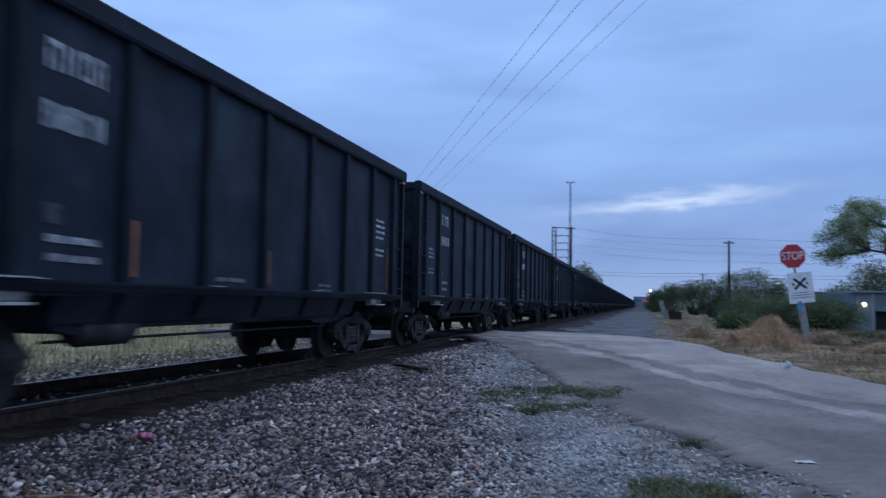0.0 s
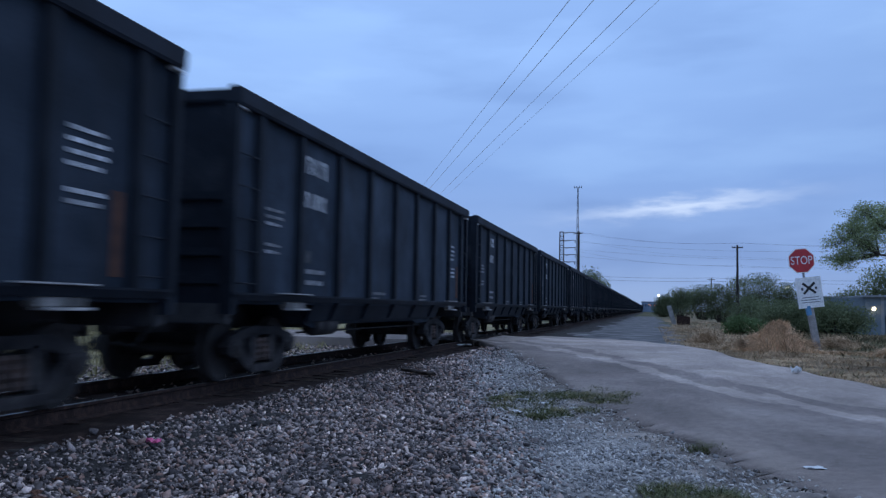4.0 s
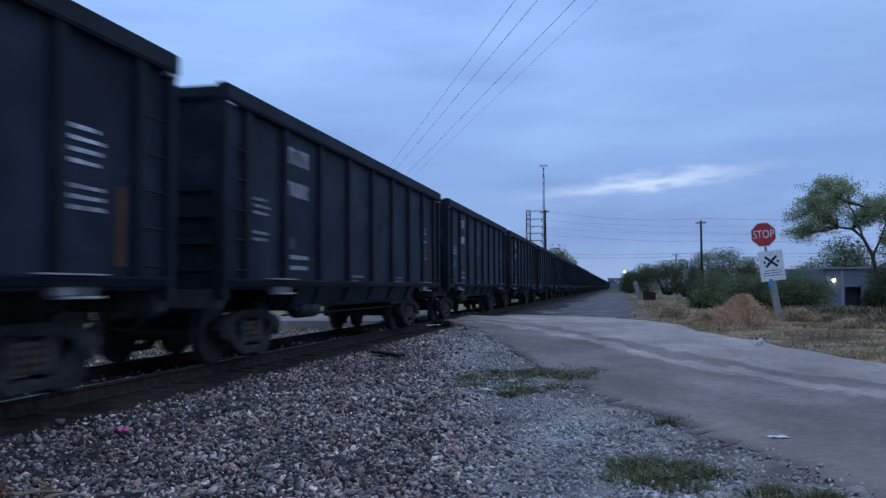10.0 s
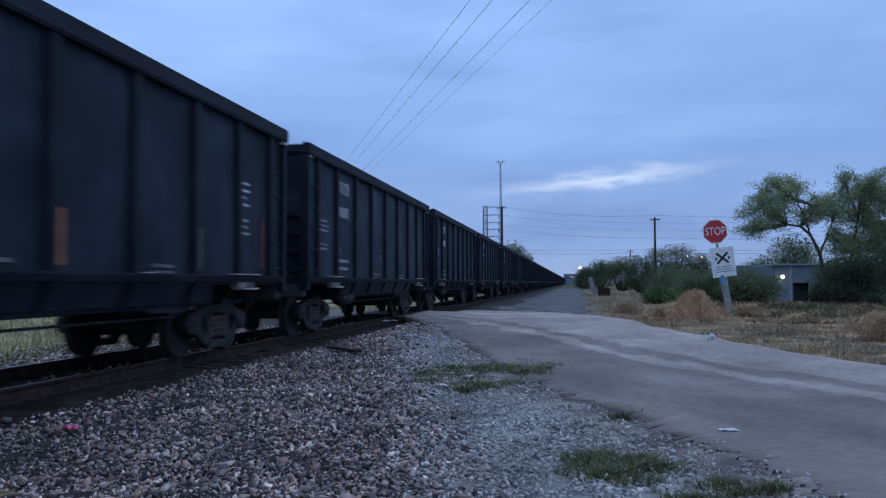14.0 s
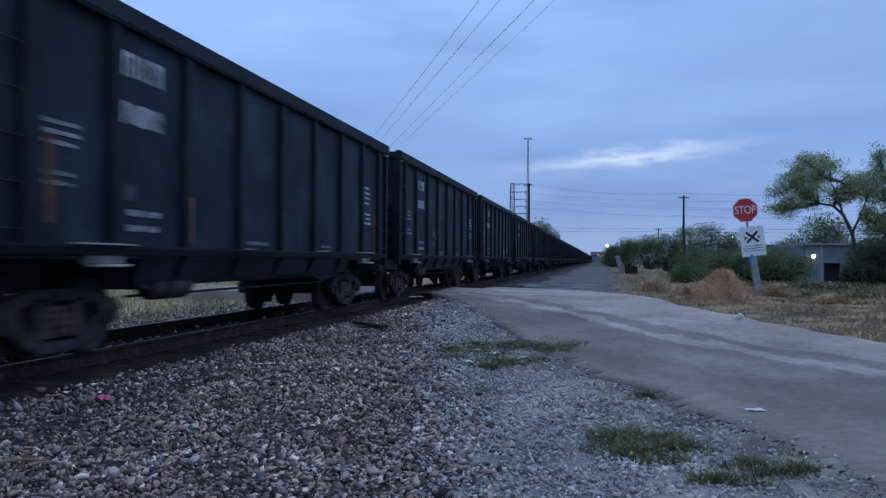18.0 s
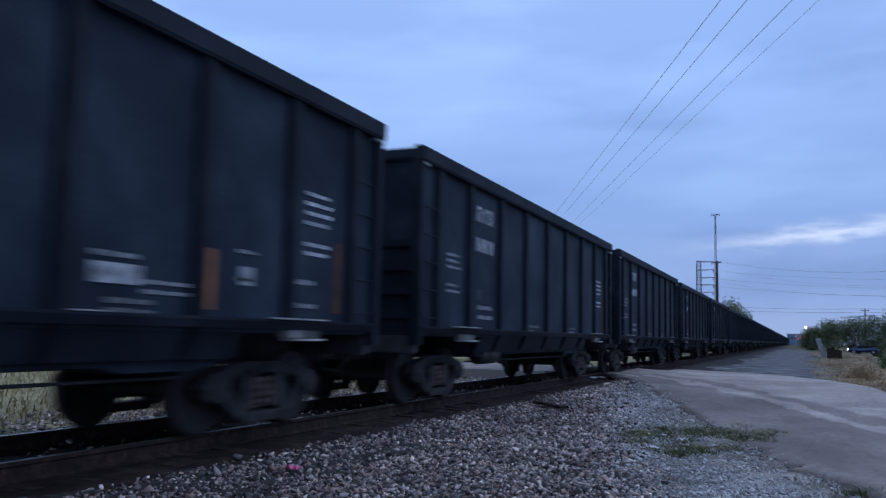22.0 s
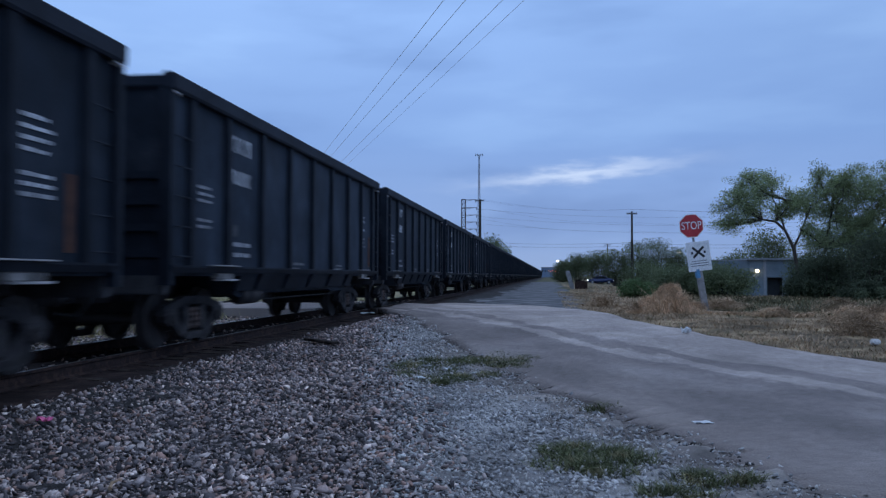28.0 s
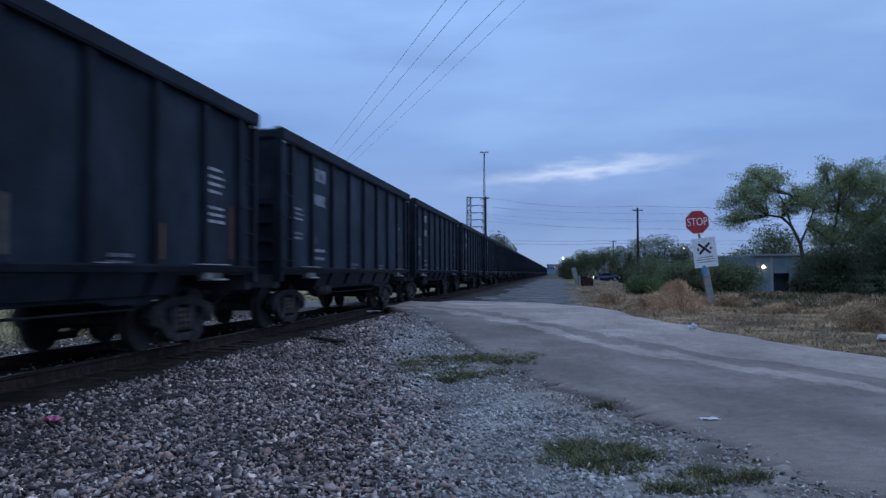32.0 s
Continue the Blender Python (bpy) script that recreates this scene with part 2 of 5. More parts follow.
M_FRESH = mat("fresh_shrub_leaf", (0.115, 0.175, 0.075), 0.8, 0, 0.3, 0.35, None, 0.0, 6, 0.2, 0, 0, 0.3)


def leafy(m, share):
    """Thin leaves let part of the light through."""
    n, l = m.node_tree.nodes, m.node_tree.links
    b = n["Principled BSDF"]
    tr = n.new("ShaderNodeBsdfTranslucent")
    l.new(b.inputs["Base Color"].links[0].from_socket, tr.inputs["Color"])
    mx = n.new("ShaderNodeMixShader")
    mx.inputs[0].default_value = share
    l.new(b.outputs[0], mx.inputs[1])
    l.new(tr.outputs[0], mx.inputs[2])
    l.new(mx.outputs[0], n["Material Output"].inputs["Surface"])


for leaf_mat in (M_LEAF, M_LEAF_FAR, M_THICKET, M_FRESH):
    leafy(leaf_mat, 0.45)
M_POLE = mat("weathered_pole_timber", (0.045, 0.038, 0.033), 0.9, 0, 2.0, 0.35, None, 0.5, 30)
M_MAST = mat("grey_mast_steel", (0.065, 0.068, 0.075), 0.7, 0, 4.0, 0.2, None, 0.1, 30)
M_GALV = mat("galvanised_steel", (0.30, 0.31, 0.32), 0.5, 0.6, 4.0, 0.2, None, 0.1, 30)
M_CABLE = mat("weathered_grey_cable", (0.68, 0.69, 0.70), 0.7, 0, 4.0, 0.2)
M_WIRE = mat("dark_cable", (0.02, 0.02, 0.022), 0.6, 0, 4.0, 0.2)
M_RED = mat("stop_sign_red", (0.47, 0.028, 0.035), 0.45, 0, 3.0, 0.18, None, 0.05, 20, 0.5)
M_WHITE = mat("sign_white", (0.78, 0.78, 0.78), 0.5, 0, 4.0, 0.1, None, 0.03, 20, 0.4)
M_INK = mat("sign_black", (0.02, 0.02, 0.022), 0.5, 0, 4.0, 0.2)
M_GREYPOST = mat("grey_timber_post", (0.30, 0.28, 0.27), 0.9, 0, 5.0, 0.3, None, 0.4, 30)
M_BLUE = mat("blue_tape", (0.10, 0.27, 0.46), 0.5, 0, 5.0, 0.2)
M_PINK = mat("pink_scrap", (0.85, 0.16, 0.33), 0.5, 0, 8.0, 0.15)
M_DEADLEAF = mat("dead_brown_leaf", (0.17, 0.082, 0.052), 0.85, 0, 20.0, 0.4, None, 0.2, 60)
M_PAPER = mat("pale_litter", (0.68, 0.68, 0.68), 0.7, 0, 8.0, 0.15)
M_CONCRETE = mat("stained_concrete", (0.28, 0.27, 0.26), 0.9, 0, 2.0, 0.35, None, 0.3, 30)
M_SIDING = mat("pale_blue_grey_siding", (0.145, 0.185, 0.215), 0.75, 0, 0.6, 0.2, None, 0.1, 15)
M_ROOF = mat("grey_metal_roof", (0.24, 0.26, 0.28), 0.55, 0.2, 0.6, 0.2, None, 0.1, 15)
M_DOOR = mat("dark_doorway_paint", (0.03, 0.032, 0.036), 0.7, 0, 2.0, 0.2)
M_FARWALL = mat("far_building_wall", (0.20, 0.27, 0.36), 0.8, 0, 0.05, 0.2, None, 0.0, 2)
M_CARPAINT = mat("dark_blue_car_paint", (0.015, 0.025, 0.075), 0.25, 0.2, 3.0, 0.1, None, 0.0, 20, 0.6)
M_GLASS = mat("tinted_car_glass", (0.012, 0.014, 0.016), 0.08, 0, 3.0, 0.1, None, 0.0, 20, 0.8)
M_RUBBER = mat("tyre_rubber", (0.015, 0.015, 0.015), 0.9, 0, 10.0, 0.2)
M_LAMP = glow("warm_lamp_glow", (1.0, 0.80, 0.50), 9.0)
M_STREET = glow("street_lamp_glow", (1.0, 0.82, 0.58), 12.0)
M_HEAD = glow("headlight_glow", (1.0, 0.97, 0.90), 9.0)
M_REDLAMP = glow("red_light_glow", (1.0, 0.10, 0.06), 8.0)
M_AMBER = glow("amber_light_glow", (1.0, 0.42, 0.10), 6.0)


def asphalt():
    m = mat("worn_asphalt", (0.302, 0.252, 0.228), 0.92, 0, 0.45, 0.2, (0.352, 0.298, 0.270), 0.7, 90, 0.18)
    n, l = m.node_tree.nodes, m.node_tree.links
    b = n["Principled BSDF"]
    src = b.inputs["Base Color"].links[0].from_socket
    uv = n.new("ShaderNodeUVMap")
    uv.uv_map = "along"
    # pale worn lanes that drift across the width along the road, with ragged borders
    nb = n.new("ShaderNodeTexNoise")
    nb.inputs["Scale"].default_value, nb.inputs["Detail"].default_value, nb.inputs["Roughness"].default_value = 1.0, 8, 0.62
    mb = n.new("ShaderNodeMapping")
    mb.inputs["Scale"].default_value = (5.0, 0.42, 1)
    l.new(uv.outputs[0], mb.inputs["Vector"])
    l.new(mb.outputs[0], nb.inputs["Vector"])
    ux = n.new("ShaderNodeSeparateXYZ")
    l.new(uv.outputs[0], ux.inputs[0])
    drift = n.new("ShaderNodeMath")
    drift.operation = "MULTIPLY_ADD"
    l.new(ux.outputs["Y"], drift.inputs[0])
    drift.inputs[1].default_value, drift.inputs[2].default_value = 0.022, -0.66 - 0.17
    w0 = n.new("ShaderNodeMath")
    w0.operation = "ADD"
    l.new(drift.outputs[0], w0.inputs[0])
    l.new(ux.outputs["X"], w0.inputs[1])
    w1 = n.new("ShaderNodeMath")
    w1.operation = "MULTIPLY_ADD"
    l.new(nb.outputs["Fac"], w1.inputs[0])
    w1.inputs[1].default_value = 0.30
    l.new(w0.outputs[0], w1.inputs[2])
    lanes = ramp_node(n, [(0.0, (0.96, 0.95, 0.94)), (0.08, (0.80, 0.80, 0.80)), (0.455, (0.80, 0.80, 0.81)), (0.475, (1.34, 1.34, 1.33)), (0.535, (1.40, 1.40, 1.38)),
                          (0.555, (0.86, 0.86, 0.87)), (0.625, (0.84, 0.84, 0.85)), (0.65, (1.38, 1.38, 1.36)), (0.80, (1.28, 1.28, 1.26)), (1.0, (1.46, 1.46, 1.44))])
    l.new(w1.outputs[0], lanes.inputs[0])
    m0 = n.new("ShaderNodeMix")
    m0.data_type, m0.blend_type = "RGBA", "MULTIPLY"
    m0.inputs["Factor"].default_value = 1.0
    l.new(src, m0.inputs["A"])
    l.new(lanes.outputs[0], m0.inputs["B"])
    src = m0.outputs["Result"]
    # long streaks and dark patches that run along the road
    for sx, sy, scale, stops in ((6.0, 0.28, 1.0, [(0.34, (0.84, 0.84, 0.84)), (0.50, (1.0, 1.0, 1.0)), (0.64, (1.12, 1.12, 1.10))]),
                                 (9.0, 0.75, 1.0, [(0.30, (0.66, 0.65, 0.64)), (0.335, (0.98, 0.98, 0.98)), (0.67, (1.0, 1.0, 1.0)), (0.70, (1.22, 1.22, 1.20))]),
                                 (40.0, 6.0, 1.0, [(0.30, (0.84, 0.84, 0.84)), (0.5, (1.0, 1.0, 1.0)), (0.72, (1.14, 1.14, 1.14))]),
                                 (420.0, 60.0, 1.0, [(0.32, (0.74, 0.74, 0.74)), (0.5, (1.0, 1.0, 1.0)), (0.68, (1.28, 1.28, 1.28))])):
        mp = n.new("ShaderNodeMapping")
        mp.inputs["Scale"].default_value = (sx, sy, 1)
        l.new(uv.outputs[0], mp.inputs["Vector"])
        ns = n.new("ShaderNodeTexNoise")
        ns.inputs["Scale"].default_value, ns.inputs["Detail"].default_value, ns.inputs["Roughness"].default_value = scale, 6, 0.6
        l.new(mp.outputs[0], ns.inputs["Vector"])
        r = ramp_node(n, stops)
        l.new(ns.outputs["Fac"], r.inputs[0])
        mx = n.new("ShaderNodeMix")
        mx.data_type, mx.blend_type = "RGBA", "MULTIPLY"
        mx.inputs["Factor"].default_value = 1.0
        l.new(src, mx.inputs["A"])
        l.new(r.outputs[0], mx.inputs["B"])
        src = mx.outputs["Result"]
    l.new(src, b.inputs["Base Color"])
    return m


M_ASPHALT = asphalt()

# ---- mesh helpers ----


def link(name, bm, material, parent=None, label="", smooth=False):
    me = bpy.data.meshes.new(name)
    bmesh.ops.recalc_face_normals(bm, faces=bm.faces)
    bm.to_mesh(me)
    bm.free()
    for m in material if isinstance(material, (list, tuple)) else [material]:
        me.materials.append(m)
    if smooth:
        for p in me.polygons:
            p.use_smooth = True
    ob = new(name, me)
    if parent is not None:
        ob.parent = parent
    if label:
        ob["label"] = label
    return ob


def part(name, bm, material, parent, label="", smooth=False):
    return link(name, bm, material, parent, label, smooth)


def twin(ob, m, parent):
    """Another part on the same mesh."""
    o = new(ob.name.split(".")[0], ob.data)
    o.parent, o.matrix_basis = parent, m
    if "label" in ob.keys():
        o["label"] = ob["label"]
    return o


def add_box(bm, x0, y0, z0, x1, y1, z1, bevel=0.0, m=None):
    r = bmesh.ops.create_cube(bm, size=1.0)
    vs = r["verts"]
    for v in vs:
        v.co = Vector(((x0 + x1) / 2 + v.co.x * (x1 - x0), (y0 + y1) / 2 + v.co.y * (y1 - y0), (z0 + z1) / 2 + v.co.z * (z1 - z0)))
    if m is not None:
        bmesh.ops.transform(bm, matrix=m, verts=vs)
    if bevel:
        es = list({e for v in vs for e in v.link_edges})
        bmesh.ops.bevel(bm, geom=es, offset=bevel, segments=2, affect="EDGES", clamp_overlap=True)


def box(*a, **k):
    bm = bmesh.new()
    add_box(bm, *a, **k)
    return bm


def add_prism(bm, pts, a, b, axis="x"):
    """A closed outline in the plane across the axis, swept from a to b. Outline points: (y, z), (x, z) or (x, y)."""
    def at(p, s):
        return {"x": (s, p[0], p[1]), "y": (p[0], s, p[1]), "z": (p[0], p[1], s)}[axis]
    va = [bm.verts.new(at(p, a)) for p in pts]
    vb = [bm.verts.new(at(p, b)) for p in pts]
    n = len(pts)
    bm.faces.new(va)
    bm.faces.new(vb[::-1])
    for i in range(n):
        bm.faces.new((va[i], vb[i], vb[(i + 1) % n], va[(i + 1) % n]))


def prism(pts, a, b, axis="x"):
    bm = bmesh.new()
    add_prism(bm, pts, a, b, axis)
    return bm


def add_tube(bm, p, q, r0, r1=None, seg=10):
    p, q = Vector(p), Vector(q)
    r1 = r0 if r1 is None else r1
    z = (q - p).normalized()
    m = Matrix.Translation((p + q) / 2) @ z.to_track_quat("Z", "Y").to_matrix().to_4x4()
    bmesh.ops.create_cone(bm, cap_ends=True, segments=seg, radius1=r0, radius2=r1, depth=(q - p).length, matrix=m)


def tube(p, q, r0, r1=None, seg=10):
    bm = bmesh.new()
    add_tube(bm, p, q, r0, r1, seg)
    return bm


def add_lathe(bm, profile, seg=24, axis="x", at=(0, 0, 0)):
    """Profile of (along the axis, radius)."""
    rings = []
    for s, r in profile:
        ring = []
        for i in range(seg):
            a = 2 * math.pi * i / seg
            c, d = r * math.cos(a), r * math.sin(a)
            co = {"x": (s, c, d), "y": (c, s, d), "z": (c, d, s)}[axis]
            ring.append(bm.verts.new(Vector(co) + Vector(at)))
        rings.append(ring)
    for ra_, rb in zip(rings, rings[1:]):
        for i in range(seg):
            j = (i + 1) % seg
            bm.faces.new((ra_[i], ra_[j], rb[j], rb[i]))
    bm.faces.new(rings[0][::-1])
    bm.faces.new(rings[-1])


def lathe(profile, seg=24, axis="x", at=(0, 0, 0)):
    bm = bmesh.new()
    add_lathe(bm, profile, seg, axis, at)
    return bm


def mesh_from(name, verts, faces, material, parent=None, smooth=False):
    """A mesh from arrays: verts (n, 3), faces (m, 3 or 4)."""
    me = bpy.data.meshes.new(name)
    k = faces.shape[1]
    me.vertices.add(len(verts))
    me.vertices.foreach_set("co", np.ascontiguousarray(verts, dtype=np.float32).ravel())
    me.loops.add(faces.size)
    me.loops.foreach_set("vertex_index", np.ascontiguousarray(faces, dtype=np.int32).ravel())
    me.polygons.add(len(faces))
    me.polygons.foreach_set("loop_start", np.arange(0, faces.size, k, dtype=np.int32))
    me.update(calc_edges=True)
    me.materials.append(material)
    if smooth:
        me.polygons.foreach_set("use_smooth", np.ones(len(faces), dtype=bool))
    ob = new(name, me)
    if parent is not None:
        ob.parent = parent
    return ob


def sstep(v, a, b):
    k = np.clip((v - a) / (b - a), 0, 1)
    return k * k * (3 - 2 * k)


def bend(y):
    """Sideways place of the track centre."""
    return np.full_like(np.asarray(y, dtype=float), -D)


def ground_z(x, y):
    """Height of the ground: it climbs from the camera to the level crossing, carries the ballast bank and falls away beside the field."""
    x, y = np.asarray(x, dtype=float), np.asarray(y, dtype=float)
    z = -0.35 + 0.35 * sstep(y, 8, 27) - 1.1 * sstep(y, 40, 95) * sstep(x, 5, 16)
    z = z - 0.05 * sstep(y, 40, 60)
    off = np.abs(x - bend(y))
    bank = -0.186 - 0.404 * sstep(off, 1.5, 3.6)
    left = x < bend(y)
    z = np.where(left, np.minimum(z, -0.35), z)
    z = np.where(off < 3.8, np.where(off < 1.7, bank, np.maximum(bank, z * sstep(off, 1.6, 2.6) + bank * (1 - sstep(off, 1.6, 2.6)))), z)
    return z


# ---- ground, road and track ----


def lines_of(*spans):
    out = []
    for a, b, step in spans:
        out += list(np.arange(a, b, step))
    return np.array(out + [spans[-1][1]])


def edge_noise(x, y, s=1.0):
    return 0.35 * np.sin(1.7 * x * s + 0.6) * np.sin(1.3 * y * s) + 0.22 * np.sin(4.1 * y * s + 1.9 * x) + 0.12 * np.sin(9.7 * y * s - 3.1 * x)


ROAD_LEFT = [(3.4, -14), (2.6, 0), (1.85, 6.0), (1.56, 6.85), (1.29, 7.78), (0.89, 8.74), (0.43, 9.89), (-0.1, 11.03), (-0.61, 12.48), (-1.46, 15.09),
             (-2.79, 19.3), (-4.1, 23.82), (-5.3, 27.3), (-5.95, 28.6)]
ROAD_RIGHT = [(26, -14), (17, -1), (9.6, 6.5), (7.6, 9.0), (6.4, 11.4), (5.35, 14.1), (4.5, 15.8), (3.6, 18.0), (2.6, 21.0), (1.85, 24.5),
              (1.0, 28.0), (-0.2, 30.9), (-3.0, 33.2), (-5.95, 34.5)]


def limestone_edge(y):
    """Where the coarse ballast gives way to finer crushed stone."""
    return np.interp(y, [-20, 6, 8.2, 10.8, 17.2, 24, 30], [-0.6, -0.86, -1.3, -2.0, -3.4, -4.5, -5.4])


def build_ground():
    xs = lines_of((-3000, -200, 400), (-200, -40, 16), (-40, -14, 2.0), (-14, 9, 0.25), (9, 40, 1.6), (40, 200, 16), (200, 3000, 400))
    ys = lines_of((-400, -20, 40), (-20, -8, 2.0), (-8, 44, 0.25), (44, 130, 1.6), (130, 400, 12), (400, 4200, 380))
    gx, gy = np.meshgrid(xs, ys)
    gz = ground_z(gx, gy)
    rng = np.random.default_rng(4)
    near = (np.abs(gx) < 9) & (gy > -8) & (gy < 40)
    gz = gz + np.where(near, rng.normal(0, 0.012, gz.shape), 0)
    inside = (gx > np.interp(gy, [p[1] for p in ROAD_LEFT], [p[0] for p in ROAD_LEFT]) + 0.35) & (gx < np.interp(gy, [p[1] for p in ROAD_RIGHT], [p[0] for p in ROAD_RIGHT]) - 0.35) & (gy > -13) & (gy < 33)
    gz = gz - 0.09 * inside
    n, m = len(xs), len(ys)
    verts = np.stack([gx.ravel(), gy.ravel(), gz.ravel()], 1)
    i = np.arange(n - 1)[None, :] + n * np.arange(m - 1)[:, None]
    faces = np.stack([i, i + 1, i + n + 1, i + n], -1).reshape(-1, 4)
    ob = mesh_from("ground", verts, faces, M_FIELD, smooth=True)
    for mm in (M_BED, M_LIME, M_DRY, M_OILY, M_LANE, M_DIRT, M_MEADOW):
        ob.data.materials.append(mm)
    c = verts[faces].mean(1)
    x, y = c[:, 0], c[:, 1]
    off = np.abs(x - bend(y))
    j = edge_noise(x, y)
    zone = np.zeros(len(c), dtype=np.int32)
    zone[(x > 0.5 + j) & (y < 60)] = 3
    zone[(x < bend(y) - 3.4 + j) & (x > -60) & (y < 90)] = 7
    zone[(x > 5.4 + 2 * j) & (y > 25.5 + 3 * j) & (y < 60)] = 0
    zone[(x > 1.6) & (y >= 60) & (edge_noise(x * 0.2, y * 0.1) > -0.05)] = 3
    j2 = edge_noise(x * 0.9, y * 0.22)
    lane = (x > bend(y) + 2.4) & (x < np.interp(y, [0, 6, 12, 20, 28, 34], [4.0, 3.4, 1.6, 0.4, 0.6, 1.2]) + j * 0.8 + j2) & (y < 170)
    zone[lane] = np.where(y[lane] > 30, 5, 2)
    rl = np.interp(y, [p[1] for p in ROAD_LEFT], [p[0] for p in ROAD_LEFT])
    zone[(x > rl - 0.75 + 0.7 * j) & (x < rl + 0.6) & (y < 17)] = 6
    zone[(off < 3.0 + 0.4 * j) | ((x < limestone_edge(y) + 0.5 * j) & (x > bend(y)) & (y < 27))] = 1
    # beyond the crossing the dark bed widens, painting the train's shade on the ballast
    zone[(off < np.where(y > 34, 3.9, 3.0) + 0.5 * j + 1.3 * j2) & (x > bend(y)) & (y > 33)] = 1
    zone[off < 1.65 + 0.25 * j] = 4
    ob.data.polygons.foreach_set("material_index", zone)
    return tagged(ob, "gravel, crushed stone and dry grass ground beside the railway", "ground", kind="structure")


build_ground()

def build_road():
    k = np.linspace(0, len(ROAD_LEFT) - 1, 170)
    base = np.arange(len(ROAD_LEFT))
    cols = 26
    a = np.stack([np.interp(k, base, [p[i] for p in ROAD_LEFT]) for i in (0, 1)], 1)
    b = np.stack([np.interp(k, base, [p[i] for p in ROAD_RIGHT]) for i in (0, 1)], 1)
    rng = np.random.default_rng(9)
    wob = np.interp(np.arange(170), np.arange(0, 170, 2), rng.normal(0, 0.08, 85)) + rng.normal(0, 0.07, 170)
    wob2 = np.interp(np.arange(170), np.arange(0, 170, 3), rng.normal(0, 0.06, 57))
    s = np.linspace(0, 1, cols)[None, :, None]
    grid = a[:, None, :] * (1 - s) + b[:, None, :] * s
    x, y = grid[..., 0], grid[..., 1]
    x = x + wob[:, None] * np.clip(1 - np.linspace(0, 1, cols) * 12, 0, 1) + wob2[:, None] * np.clip(1 - (1 - np.linspace(0, 1, cols)) * 12, 0, 1)
    off = np.abs(x - bend(y))
    z = ground_z(x, y) + 0.04
    z[:, 0] -= 0.006 + 0.02 * np.abs(wob) / 0.1
    z = np.where(off < 3.4, np.maximum(z, 0.0 - 0.03 * sstep(off, 1.2, 3.4)), z)
    z = z + 0.018 * np.sin(1.9 * x + 0.7 * y) * np.sin(0.8 * y - 0.5 * x)
    top = np.stack([x, y, z], -1)
    low = top.copy()
    low[..., 2] -= 0.14
    r = 170
    verts = np.concatenate([top.reshape(-1, 3), low.reshape(-1, 3)])
    i = np.arange(cols - 1)[None, :] + cols * np.arange(r - 1)[:, None]
    f = [np.stack([i, i + 1, i + cols + 1, i + cols], -1).reshape(-1, 4)]
    n = r * cols
    j = np.arange(r - 1) * cols
    f.append(np.stack([j, j + cols, j + cols + n, j + n], 1))
    j = j + cols - 1
    f.append(np.stack([j + cols, j, j + n, j + cols + n], 1))
    f = np.concatenate(f)
    ob = mesh_from("road", verts, f, M_ASPHALT, smooth=True)
    across = np.tile(np.linspace(0, 1, cols), (r, 1))
    run = np.concatenate([[0], np.cumsum(np.linalg.norm(np.diff(0.5 * (a + b), axis=0), axis=1))])
    uvs = np.stack([across.ravel(), np.repeat(run, cols)], 1)
    layer = ob.data.uv_layers.new(name="along")
    layer.data.foreach_set("uv", np.concatenate([uvs, uvs])[f.ravel()].astype(np.float32).ravel())
    return tagged(ob, "worn grey asphalt lane with pale patches and a broken edge", "road", kind="structure")


build_road()

